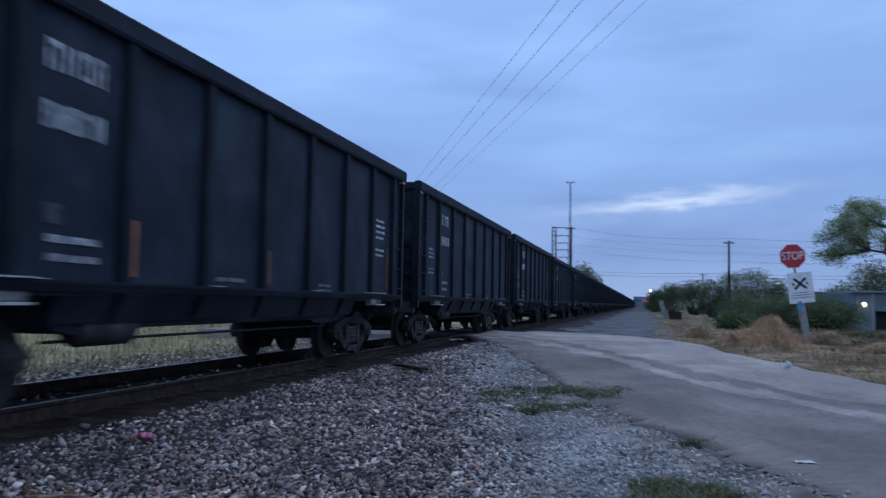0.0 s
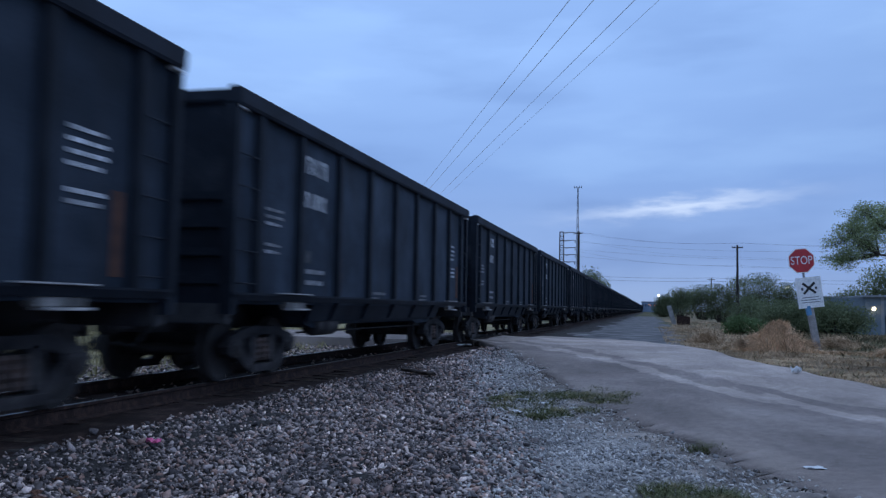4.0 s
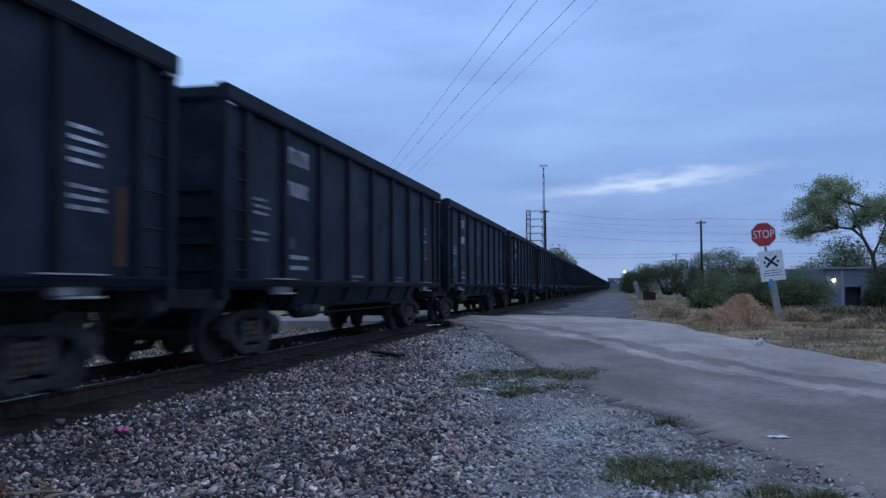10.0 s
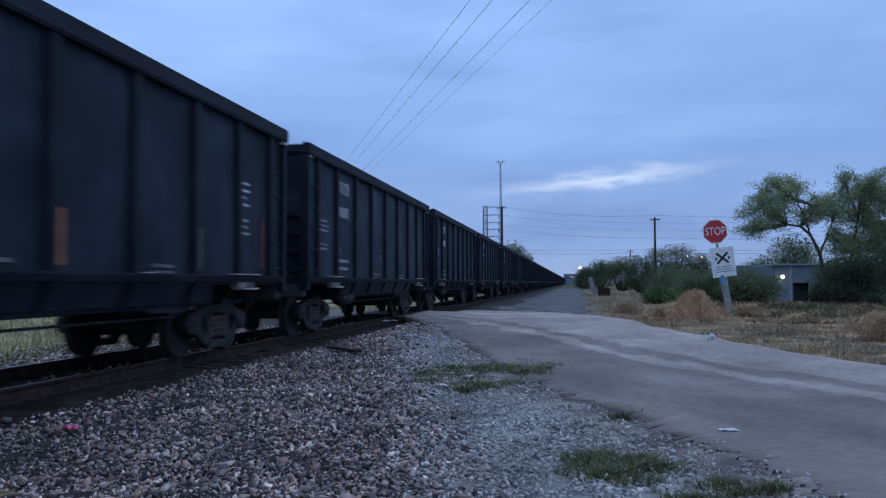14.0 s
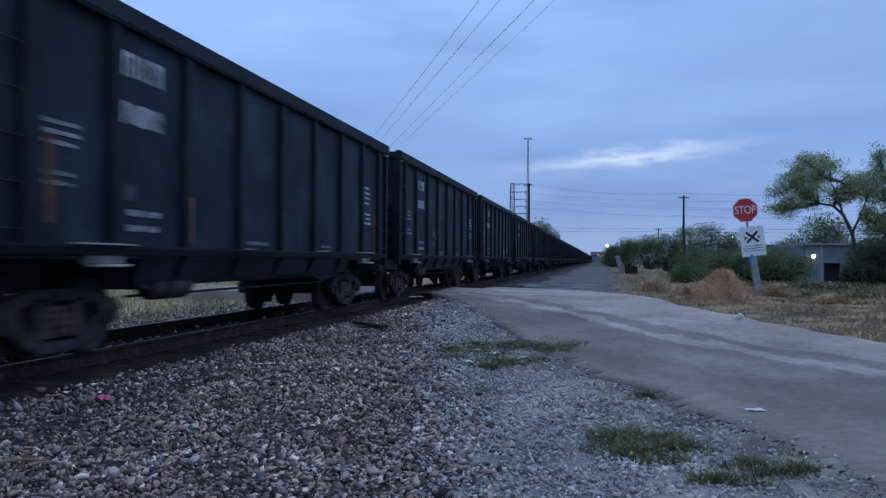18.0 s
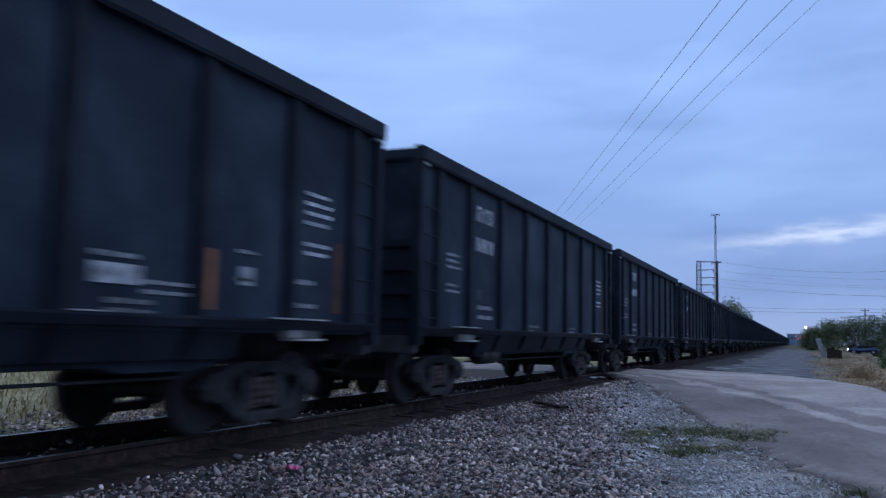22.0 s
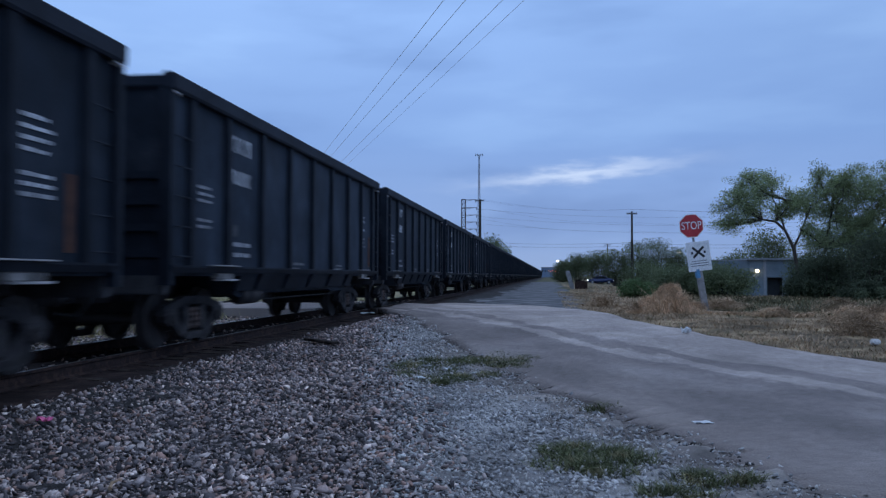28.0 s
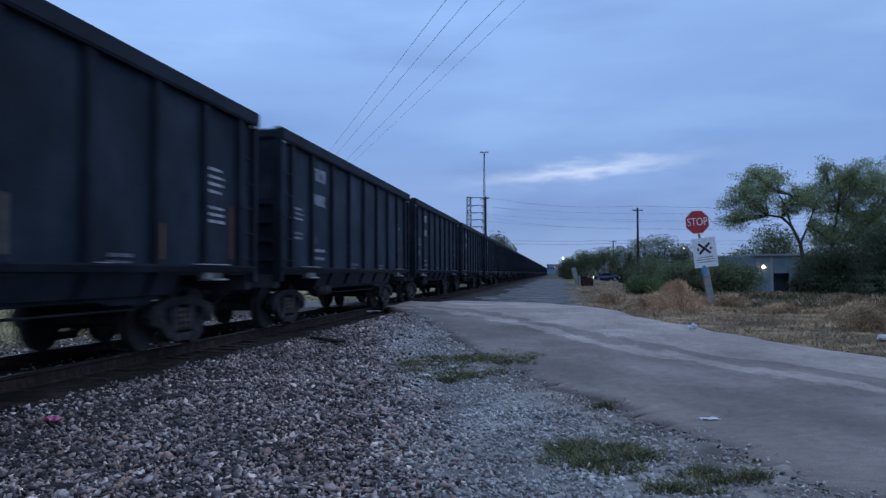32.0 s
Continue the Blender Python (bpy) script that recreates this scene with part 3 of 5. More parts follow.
# ballast and crushed stone
def stones(name, label, x, y, size, material, seed, lift=0.0, fine=False):
    rng = np.random.default_rng(seed)
    if fine:
        tv = np.array([[1, 0, 0], [-1, 0, 0], [0, 1, 0], [0, -1, 0], [0, 0, 1], [0, 0, -1]]) * 1.1
        tf = np.array([[0, 2, 4], [2, 1, 4], [1, 3, 4], [3, 0, 4], [2, 0, 5], [1, 2, 5], [3, 1, 5], [0, 3, 5]])
    else:
        sphere = bmesh.new()
        bmesh.ops.create_icosphere(sphere, subdivisions=1, radius=1.0)
        tv = np.array([v.co[:] for v in sphere.verts])
        tf = np.array([[v.index for v in f.verts] for f in sphere.faces])
        sphere.free()
    n = len(x)
    kinds = []
    for _ in range(24):
        # an angular stone: a block with its corners pulled about and cut
        v = tv + rng.uniform(-0.42, 0.42, tv.shape)
        for _c in range(6):
            d = rng.normal(size=3)
            d /= np.linalg.norm(d)
            h = v @ d
            lim = rng.uniform(0.22, 0.60)
            v = v - np.clip(h - lim, 0, None)[:, None] * d
        kinds.append(v * rng.uniform([1.0, 0.7, 0.5], [1.6, 1.2, 0.9]))
    kinds = np.array(kinds)
    k = rng.integers(0, 24, n)
    ang = rng.uniform(0, 2 * np.pi, (n, 3))
    ang[:, 0:2] = rng.normal(0, 0.45, (n, 2))
    ca, sa = np.cos(ang), np.sin(ang)
    z0 = np.zeros(n)
    o1 = z0 + 1
    rx = np.stack([o1, z0, z0, z0, ca[:, 0], -sa[:, 0], z0, sa[:, 0], ca[:, 0]], 1).reshape(n, 3, 3)
    ry = np.stack([ca[:, 1], z0, sa[:, 1], z0, o1, z0, -sa[:, 1], z0, ca[:, 1]], 1).reshape(n, 3, 3)
    rz = np.stack([ca[:, 2], -sa[:, 2], z0, sa[:, 2], ca[:, 2], z0, z0, z0, o1], 1).reshape(n, 3, 3)
    rot = rz @ ry @ rx
    v = np.einsum("nij,nkj->nki", rot, kinds[k]) * size[:, None, None]
    z = ground_z(x, y) + size * rng.uniform(-0.2, 0.9, n) + lift
    v = v + np.stack([x, y, z], 1)[:, None, :]
    faces = (tf[None] + (np.arange(n) * len(tv))[:, None, None]).reshape(-1, 3)
    ob = mesh_from(name, v.reshape(-1, 3), faces, material)
    return tagged(ob, label, "gravel", kind="stuff")


def scatter(seed, count, x0, x1, y0, y1, keep, power=1.0):
    rng = np.random.default_rng(seed)
    x = rng.uniform(x0, x1, count)
    y = y0 + (y1 - y0) * rng.uniform(0, 1, count) ** power
    k = keep(x, y, rng.uniform(0, 1, count))
    return x[k], y[k], rng


def road_left_x(y):
    return np.interp(y, [p[1] for p in ROAD_LEFT], [p[0] for p in ROAD_LEFT])


x, y, rng = scatter(21, 112000, -6.4, -0.4, 3.2, 28.5,
                    lambda x, y, r: (x < limestone_edge(y) + 0.9 * (r - 0.4)) & (x < road_left_x(y) - 0.1) & (x > bend(y) + 1.52 + 0.45 * r), 1.55)
stones("ballast", "loose angular grey and brown railway ballast stones", x, y, np.clip(rng.lognormal(-3.98, 0.36, len(x)), 0.010, 0.05) * (1 + 0.012 * y), M_STONE, 5)
x, y, rng = scatter(22, 120000, -4.4, 2.2, 4.0, 26,
                    lambda x, y, r: (x > limestone_edge(y) - 0.6 * r) & (x < road_left_x(y) + 0.08 + 0.25 * r ** 3) & (r > 0.75 * sstep(x - road_left_x(y) + 0.3 * edge_noise(x, y), -1.1, -0.3)), 1.7)
stones("crushed_stone", "fine pale crushed stone along the road edge", x, y, np.clip(rng.lognormal(-4.2, 0.45, len(x)), 0.006, 0.030) * np.where(y < 9, 1.12, 1.0) * np.clip(0.62 + 0.05 * y, 0, 1.5), M_CHIP, 6, fine=True)
x, y, rng = scatter(27, 16000, -5.4, -0.5, -5.0, 3.3, lambda x, y, r: x < -0.7 + 0.3 * r)
stones("ballast", "loose angular grey and brown railway ballast stones", x, y, np.clip(rng.lognormal(-3.7, 0.40, len(x)), 0.010, 0.055), M_STONE, 15, fine=True)
x, y, rng = scatter(28, 16000, -0.9, 2.5, -5.0, 4.1, lambda x, y, r: x < road_left_x(y) - 0.2 * r)
stones("crushed_stone", "fine pale crushed stone along the road edge", x, y, np.clip(rng.lognormal(-4.0, 0.45, len(x)), 0.006, 0.03), M_CHIP, 16, fine=True)
x, y, rng = scatter(24, 42000, -3.5, 2.6, 4.3, 17, lambda x, y, r: (x > road_left_x(y) - 1.3 * r) & (x < road_left_x(y) + 0.04 + 0.35 * r ** 4), 1.5)
stones("road_grit", "fine brown grit and chips along the broken road edge", x, y, np.clip(rng.lognormal(-4.75, 0.42, len(x)), 0.004, 0.020) * np.clip(0.7 + 0.04 * y, 0, 1.5), M_GRIT, 9, fine=True)
x, y, rng = scatter(25, 9000, -3.0, 2.4, 5.2, 18, lambda x, y, r: np.abs(x - road_left_x(y) + 0.03 + 0.10 * edge_noise(x, 2 * y)) < 0.02 + 0.10 * r ** 2, 1.3)
stones("asphalt_crumbs", "dark broken asphalt crumbs along the road edge", x, y, np.clip(rng.lognormal(-4.2, 0.40, len(x)), 0.008, 0.028), M_CRUMB, 19, lift=0.012, fine=True)
x, y, rng = scatter(23, 22000, -12.2, -5.9, 3.5, 45, lambda x, y, r: ((x < -D - 1.1) | (r < 0.12) & (x < -D + 0.7)) & ((np.abs(y - 31.5) > 4.5) | (np.abs(x + D) > 3)), 1.3)
stones("ballast", "grey ballast stones between the sleepers and beyond the track", x, y, rng.uniform(0.022, 0.045, len(x)) * (1 + 0.02 * y), M_STONE, 7, fine=True)

# track
track = new("railway_track")
tagged(track, "single railway track of rusty rails on dark timber sleepers", "railway track", kind="structure")
RAIL_SHAPE = [(-0.070, -0.185), (0.070, -0.185), (0.070, -0.172), (0.012, -0.150), (0.009, -0.050), (0.036, -0.036), (0.036, -0.008), (0.028, 0.0),
              (-0.028, 0.0), (-0.036, -0.008), (-0.036, -0.036), (-0.009, -0.050), (-0.012, -0.150), (-0.070, -0.172)]
for side in (1, -1):
    bm = bmesh.new()
    yy = lines_of((-40, 120, 40), (120, 900, 20))
    rings = [[bm.verts.new((float(bend(v)) + side * 0.755 + px_, v, pz)) for px_, pz in RAIL_SHAPE] for v in yy]
    for a, b in zip(rings, rings[1:]):
        for i in range(len(RAIL_SHAPE)):
            f = bm.faces.new((a[i], a[(i + 1) % 14], b[(i + 1) % 14], b[i]))
            f.material_index = 1 if i == 7 else 0
    part("rail", bm, [M_RUST, M_TREAD], track, "rusty steel rail with a polished running surface")
rng = np.random.default_rng(3)
bm = box(-1.30, -0.115, -0.36, 1.30, 0.115, -0.187, bevel=0.012)
first = part("sleeper", bm, M_TIE, track)
first.matrix_basis = pose(-D, 0, 0)
plate = part("tie_plate", box(-0.19, -0.09, -0.189, 0.19, 0.09, -0.180), M_RUST, first)
plate.matrix_basis = pose(0.755, 0, 0)
for i in range(-6, 110):
    if i == 0:
        continue
    s = twin(first, pose(-D + rng.normal(0, 0.03), i * 0.53 + rng.normal(0, 0.02), rng.normal(0, 0.008), 0, 0, rng.normal(0, 0.8)), track)
    if 0 < i < 40:
        twin(plate, pose(0.755, 0, 0), s)

# level crossing: timber panels between and beside the rails
crossing = new("level_crossing")
tagged(crossing, "timber and asphalt panels of a level crossing between the rails", "level crossing", kind="structure")
plank = part("plank", box(-0.115, -3.6, -0.19, 0.115, 3.6, -0.006, bevel=0.012), M_TIE, crossing)
plank.matrix_basis = pose(-D - 0.55, 31.6, 0)
for off in (-0.30, -0.05, 0.20, 0.45, 0.95, -0.95 - 0.02):
    twin(plank, pose(-D + off + 0.04, 31.6 + rng.normal(0, 0.05), 0), crossing)
bm = bmesh.new()
add_box(bm, -D - 9.0, 28.0, -0.45, -D - 1.12, 35.2, -0.012, bevel=0.03)
part("approach_slab", bm, M_ASPHALT, crossing)

# ---- hopper cars ----
POSTS = (0.78, 2.25, 3.95, 5.65, 7.35, 9.05, 10.75, 12.35, 13.8)


def glyph_bars(car, widths, h, x, y0, z0, gap=0.05):
    """Worn lettering as plain bars, one part for each mark."""
    y = y0
    for i, (w, k) in enumerate(widths):
        bm = bmesh.new()
        lo, hi, t = z0 + h * (1 - k) / 2, z0 + h * (1 + k) / 2, min(0.040, w * 0.4)
        add_box(bm, x, y, lo, x + 0.006, y + t, hi)
        if w > 0.10:
            add_box(bm, x, y + w - t, lo, x + 0.006, y + w, hi)
            if i % 3 == 2:
                add_box(bm, x, y + t, lo, x + 0.006, y + w - t, lo + 0.06)
            if i % 3 != 1:
                add_box(bm, x, y + t, hi - 0.06, x + 0.006, y + w - t, hi)
        part("stencil", bm, M_STENCIL, car, "worn white lettering mark")
        y += w + gap


def text_rows(car, x, y0, y1, z0, rows, h, pitch, ragged, seed, material):
    rnd = random.Random(seed)
    for i in range(rows):
        bm = bmesh.new()
        end, mid = y1 - rnd.uniform(0, ragged), y0 + (y1 - y0) * rnd.uniform(0.3, 0.65)
        add_box(bm, x, y0, z0 - i * pitch - h, x + 0.006, mid - 0.025, z0 - i * pitch)
        add_box(bm, x, mid + 0.025, z0 - i * pitch - h, x + 0.006, end, z0 - i * pitch - rnd.uniform(0, 0.012))
        part("small_stencil", bm, material, car, "row of worn small lettering")


def build_truck(car, y, flip):
    truck = part("truck", box(-0.95, -0.20, 0.42, 0.95, 0.20, 0.72, bevel=0.04), M_DARKSTEEL, car, "grimy cast steel freight truck")
    truck.matrix_basis = pose(0, y, 0, 0, 0, 180 if flip else 0)
    bm = bmesh.new()
    for a, b in ((0.96, 1.10),):
        add_prism(bm, [(-1.20, 0.52), (-1.05, 0.66), (-0.45, 0.80), (0.45, 0.80), (1.05, 0.66), (1.20, 0.52), (1.05, 0.50), (0.42, 0.67), (-0.42, 0.67), (-1.05, 0.50)], a, b)
        for s in (1, -1):
            add_prism(bm, [(s * 1.10, 0.52), (s * 0.98, 0.46), (s * 0.40, 0.11), (s * 0.26, 0.20), (s * 0.80, 0.58)], a, b)
            add_prism(bm, [(s * 0.42, 0.70), (s * 0.26, 0.70), (s * 0.26, 0.26), (s * 0.42, 0.26)], a, b)
            add_prism(bm, [(s * 1.12, 0.60), (s * 0.68, 0.60), (s * 0.72, 0.42), (s * 0.80, 0.36), (s * 1.00, 0.36), (s * 1.10, 0.42)], a - 0.03, b + 0.02)
        add_prism(bm, [(-0.40, 0.11), (0.40, 0.11), (0.40, 0.22), (-0.40, 0.22)], a - 0.05, b + 0.03)
    sf = part("side_frame", bm, M_FRAME, truck)
    twin(sf, pose(0, 0, 0, 0, 0, 180), truck)
    bm = bmesh.new()
    for s in (-0.17, 0.0, 0.17):
        add_lathe(bm, [(0.27 + 0.043 * i, 0.075 if i % 2 else 0.058) for i in range(9)], 12, "z", (1.03, s, 0))
    sp = part("spring_nest", bm, M_SPRING, truck)
    twin(sp, pose(0, 0, 0, 0, 0, 180), truck)
    wheel = [(-1.16, 0.03), (-1.15, 0.09), (-1.00, 0.10), (-0.99, 0.085), (-0.86, 0.085), (-0.86, 0.13), (-0.85, 0.36), (-0.865, 0.40), (-0.865, 0.452), (-0.76, 0.457), (-0.745, 0.485), (-0.715, 0.485),
             (-0.715, 0.40), (-0.77, 0.36), (-0.76, 0.13), (-0.70, 0.12), (-0.69, 0.085)]
    prof = wheel + [(-p, r) for p, r in wheel[::-1]]
    bm = lathe(prof, 28, "x")
    for a in range(3):
        c, s = math.cos(a * 2.094), math.sin(a * 2.094)
        for e in (-1.165, 1.155):
            add_box(bm, e, c * 0.055 - 0.015, s * 0.055 - 0.015, e + 0.012, c * 0.055 + 0.015, s * 0.055 + 0.015)
    wset = part("wheelset", bm, M_WHEEL, truck)
    wset.matrix_basis = pose(0, -0.89, 0.457)
    twin(wset, pose(0, 0.89, 0.457), truck)
    return truck


def build_car(seed):
    rnd = random.Random(seed)
    car = new("coal_car")
    for s in (1, -1):
        part("side_sheet", box(s * 1.47, 0.15, 1.14, s * 1.50, CHORD_L - 0.15, 3.90), M_BLACK, car)
    part("floor_plate", box(-1.46, 0.16, 1.13, 1.46, CHORD_L - 0.16, 1.19), M_BLACK, car)
    for y in (0.10, CHORD_L - 0.10 - 0.05):
        bm = bmesh.new()
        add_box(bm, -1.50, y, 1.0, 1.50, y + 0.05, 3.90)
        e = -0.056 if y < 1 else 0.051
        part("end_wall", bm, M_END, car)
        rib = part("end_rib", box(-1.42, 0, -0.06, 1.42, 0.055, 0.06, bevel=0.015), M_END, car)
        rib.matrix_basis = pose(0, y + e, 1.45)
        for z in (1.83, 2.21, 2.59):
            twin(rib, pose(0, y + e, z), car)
        part("corner_bracket", box(1.45, y - 0.05, 3.78, 1.60, y + 0.16, 3.815, bevel=0.008), M_STENCIL, car, "small pale bracket under the chord")
        part("end_chord", box(-1.46, y - 0.08, 3.86, 1.46, y + 0.13, 4.05, bevel=0.03), M_CHORD, car)
        part("end_sill", box(-1.45, y - 0.05, 0.86, 1.45, y + 0.16, 1.14, bevel=0.02), M_DARKSTEEL, car)
    for s in (1, -1):
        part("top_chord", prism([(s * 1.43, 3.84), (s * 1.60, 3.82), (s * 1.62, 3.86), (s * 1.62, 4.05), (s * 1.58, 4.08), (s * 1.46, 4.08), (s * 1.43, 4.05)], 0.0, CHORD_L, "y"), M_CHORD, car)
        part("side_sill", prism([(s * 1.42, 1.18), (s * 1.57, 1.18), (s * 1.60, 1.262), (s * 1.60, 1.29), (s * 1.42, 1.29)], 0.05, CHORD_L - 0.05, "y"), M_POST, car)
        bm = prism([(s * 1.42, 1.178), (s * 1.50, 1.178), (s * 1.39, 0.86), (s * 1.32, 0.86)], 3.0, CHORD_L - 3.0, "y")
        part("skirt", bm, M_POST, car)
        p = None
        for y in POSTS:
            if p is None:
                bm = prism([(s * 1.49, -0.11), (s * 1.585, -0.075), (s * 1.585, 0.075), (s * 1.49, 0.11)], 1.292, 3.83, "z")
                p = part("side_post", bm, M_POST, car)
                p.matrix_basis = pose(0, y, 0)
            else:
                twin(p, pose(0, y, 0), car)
        g = None
        for y in POSTS[2:-2]:
            if g is None:
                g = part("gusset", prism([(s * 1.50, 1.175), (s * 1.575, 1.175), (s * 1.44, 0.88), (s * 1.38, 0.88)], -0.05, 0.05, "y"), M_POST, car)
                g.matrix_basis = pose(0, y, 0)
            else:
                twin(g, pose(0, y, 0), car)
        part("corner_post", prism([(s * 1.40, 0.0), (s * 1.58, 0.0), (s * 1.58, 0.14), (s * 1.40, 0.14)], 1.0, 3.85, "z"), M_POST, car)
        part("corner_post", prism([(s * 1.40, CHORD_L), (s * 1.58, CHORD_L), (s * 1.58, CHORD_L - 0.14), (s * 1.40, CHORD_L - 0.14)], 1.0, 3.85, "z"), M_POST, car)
    # twin tubs between the trucks
    bm = bmesh.new()
    for s in (1, -1):
        add_prism(bm, [(2.9, 1.14), (3.2, 0.80), (3.5, 0.74), (4.5, 0.74), (4.8, 0.80), (CHORD_L - 4.8, 0.80), (CHORD_L - 4.5, 0.74), (CHORD_L - 3.5, 0.74), (CHORD_L - 3.2, 0.80), (CHORD_L - 2.9, 1.14)], s * 0.25, s * 1.28)
    part("tub", bm, M_BLACK, car)
    part("centre_sill", box(-0.24, 0.2, 0.72, 0.24, CHORD_L - 0.2, 1.12, bevel=0.02), M_DARKSTEEL, car)
    for y in (0.30, CHORD_L - 0.30 - 0.32):
        bm = bmesh.new()
        add_tube(bm, (1.595, -0.20, 0), (1.595, 0.20, 0), 0.011, seg=6)
        for yy in (-0.20, 0.20):
            add_tube(bm, (1.50, yy, 0), (1.60, yy, 0), 0.011, seg=6)
        grab = part("grab_iron", bm, M_POST, car)
        grab.matrix_basis = pose(0, y + 0.12, 1.42)
        for z in (1.86, 2.30, 2.74, 3.18):
            twin(grab, pose(0, y + 0.12, z), car)
    for e, y in ((-1, 0.05), (1, CHORD_L - 0.05)):
        bm = bmesh.new()
        add_box(bm, -0.11, min(y, y + e * 0.45), 0.76, 0.11, max(y, y + e * 0.45), 0.98, bevel=0.02)
        add_box(bm, -0.17, min(y + e * 0.34, y + e * 0.50), 0.70, 0.17, max(y + e * 0.34, y + e * 0.50), 1.02, bevel=0.04)
        part("coupler", bm, M_FRAME, car)
        bm = bmesh.new()
        add_tube(bm, (0.45, y, 0.85), (0.30, y + e * 0.30, 0.55), 0.025, seg=8)
        add_tube(bm, (0.30, y + e * 0.30, 0.55), (0.12, y + e * 0.46, 0.60), 0.025, seg=8)
        part("air_hose", bm, M_RUBBER, car)
    bm = lathe([(3.55, 0.02), (3.58, 0.15), (3.66, 0.20), (4.50, 0.20), (4.58, 0.15), (4.61, 0.02)], 16, "y", (1.18, 0, 0.80))
    part("air_reservoir", bm, M_FRAME, car, "grey round air reservoir", smooth=True)
    build_truck(car, 1.98, False)
    build_truck(car, CHORD_L - 1.96, True)
    # jacking pads
    for y in (1.78, CHORD_L - 1.55 - 0.70):
        pad = part("jacking_pad", box(1.44, y, 1.08, 1.565, y + 0.70, 1.178, bevel=0.012), M_PADFACE, car, "grimy jacking pad under the side sill")
        part("pad_flange", box(1.52, y - 0.30, 1.292, 1.66, y + 0.76, 1.310, bevel=0.004), M_PAD, pad, "dusty pale flange over the sill")
        part("pad_flange", box(1.44, y + 0.08, 1.050, 1.65, y + 0.70, 1.078, bevel=0.004), M_PAD, pad, "dusty pale flange")
    x, fore = 1.507, 0.17 if seed in (4, 5) else 0.0
    wide = rnd.random() < 0.5
    a = [(0.15, 1.0), (0.05, 1.0), (0.13, 0.95), (0.18, 1.0)] if not wide else [(0.17, 1.0), (0.16, 0.95), (0.15, 1.0), (0.14, 1.0)]
    glyph_bars(car, a, 0.29, x, 2.50 + fore, 3.28, 0.085)
    glyph_bars(car, [(0.13, 1.0), (0.12, 0.9), (0.12, 1.0), (0.13, 0.92), (0.12, 1.0)], 0.26, x, 2.48 + fore, 2.72, 0.07)
    text_rows(car, x, 2.60 + fore, 3.40 + fore, 1.72, 2, 0.075, 0.18, 0.15, seed, M_SMALL)
    text_rows(car, x, 1.10 + fore, 1.70 + fore, 2.56, 3, 0.048, 0.105, 0.12, seed + 1, M_SMALL)
    text_rows(car, x, 1.10 + fore, 1.66 + fore, 2.04, 2, 0.048, 0.105, 0.1, seed + 2, M_SMALL)
    back = {1: -0.28, 4: 0.10, 5: -0.28}.get(seed, 0.0)
    text_rows(car, x, 12.60 + back, 13.20 + back, 2.86, 4, 0.048, 0.12, 0.2, seed + 3, M_STENCIL)
    text_rows(car, x, 12.60 + back, 13.18 + back, 2.24, 2 + seed % 2, 0.048, 0.11, 0.1, seed + 4, M_STENCIL)
    text_rows(car, x, 6.0, 6.85, 1.42, 1, 0.055, 0.1, 0.1, seed + 5, M_FADED)
    text_rows(car, x, 9.6, 10.2, 1.42, 2, 0.05, 0.09, 0.1, seed + 6, M_FADED)
    part("faded_stencil", box(x, 2.56 + fore, 1.82, x + 0.004, 2.78 + fore, 2.02), M_DIMMARK, car, "faded grey stencil block")
    bm = bmesh.new()
    add_tube(bm, (1.05, 3.3, 0.66), (1.05, CHORD_L - 3.4, 0.66), 0.018, seg=6)
    part("brake_rod", bm, M_DARKSTEEL, car, "thin rod under the tubs")
    if seed != 2:
        part("reflector", box(1.50, 13.44, 1.40, 1.512, 13.58, 2.30), M_RUSTSTRIP, car, "rust-brown reflective strip")
    # thin pale dabs stand in for the highlights on the sill beside the posts
    for y in POSTS[1:6:2]:
        part("sill_ledge", box(1.54, y + 0.12, 1.291, 1.606, y + 0.46, 1.302), M_PAD, car, "dusty pale ledge on the sill")
    # reflective strips beside the posts
    for y in (4.05, 7.46, 10.86):
        mm = M_ORANGE if rnd.random() < 0.75 else M_PALE
        part("reflector", box(1.50, y, 1.36, 1.512, y + 0.17, 1.36 + rnd.choice((0.5, 0.62))), mm, car, "dirty orange reflective strip" if mm is M_ORANGE else "dull pale reflective strip")
    return tagged(car, "dark weathered open-top coal car with ribbed steel sides", "railway car", group="cars of the coal train")


ROLL = [(0, 0.0), (3, 31.2), (6, 62.49), (9, 93.95), (13, 135.9), (16, 167.4), (19, 198.97), (23, 241.3), (25.5, 267.9), (28, 294.75), (32, 337.83)]
FIRST_Y = 19.88
FRONT_STRIP = 1.12
models = [build_car(s) for s in (1, 2, 3, 4, 5)]
# the last two kinds carry their top chord a hand's width higher
raised = set()
for ob in models[3].children_recursive + models[4].children_recursive:
    if ob.data.name not in raised:
        raised.add(ob.data.name)
        for v in ob.data.vertices:
            if v.co.z > 3.6:
                v.co.z += 0.065
KIND = {-1: 3, 0: 4, 1: 3, 8: 0, 12: 3, 13: 3, 14: 3, 15: 4}
train = []
for i in range(-2, 53):
    k = KIND.get(i, i % 3)
    src = models[k]
    if src not in [c for c, _ in train]:
        train.append((src, i))
    else:
        train.append((copy_thing(src, pose(0, 0, 0)), i))

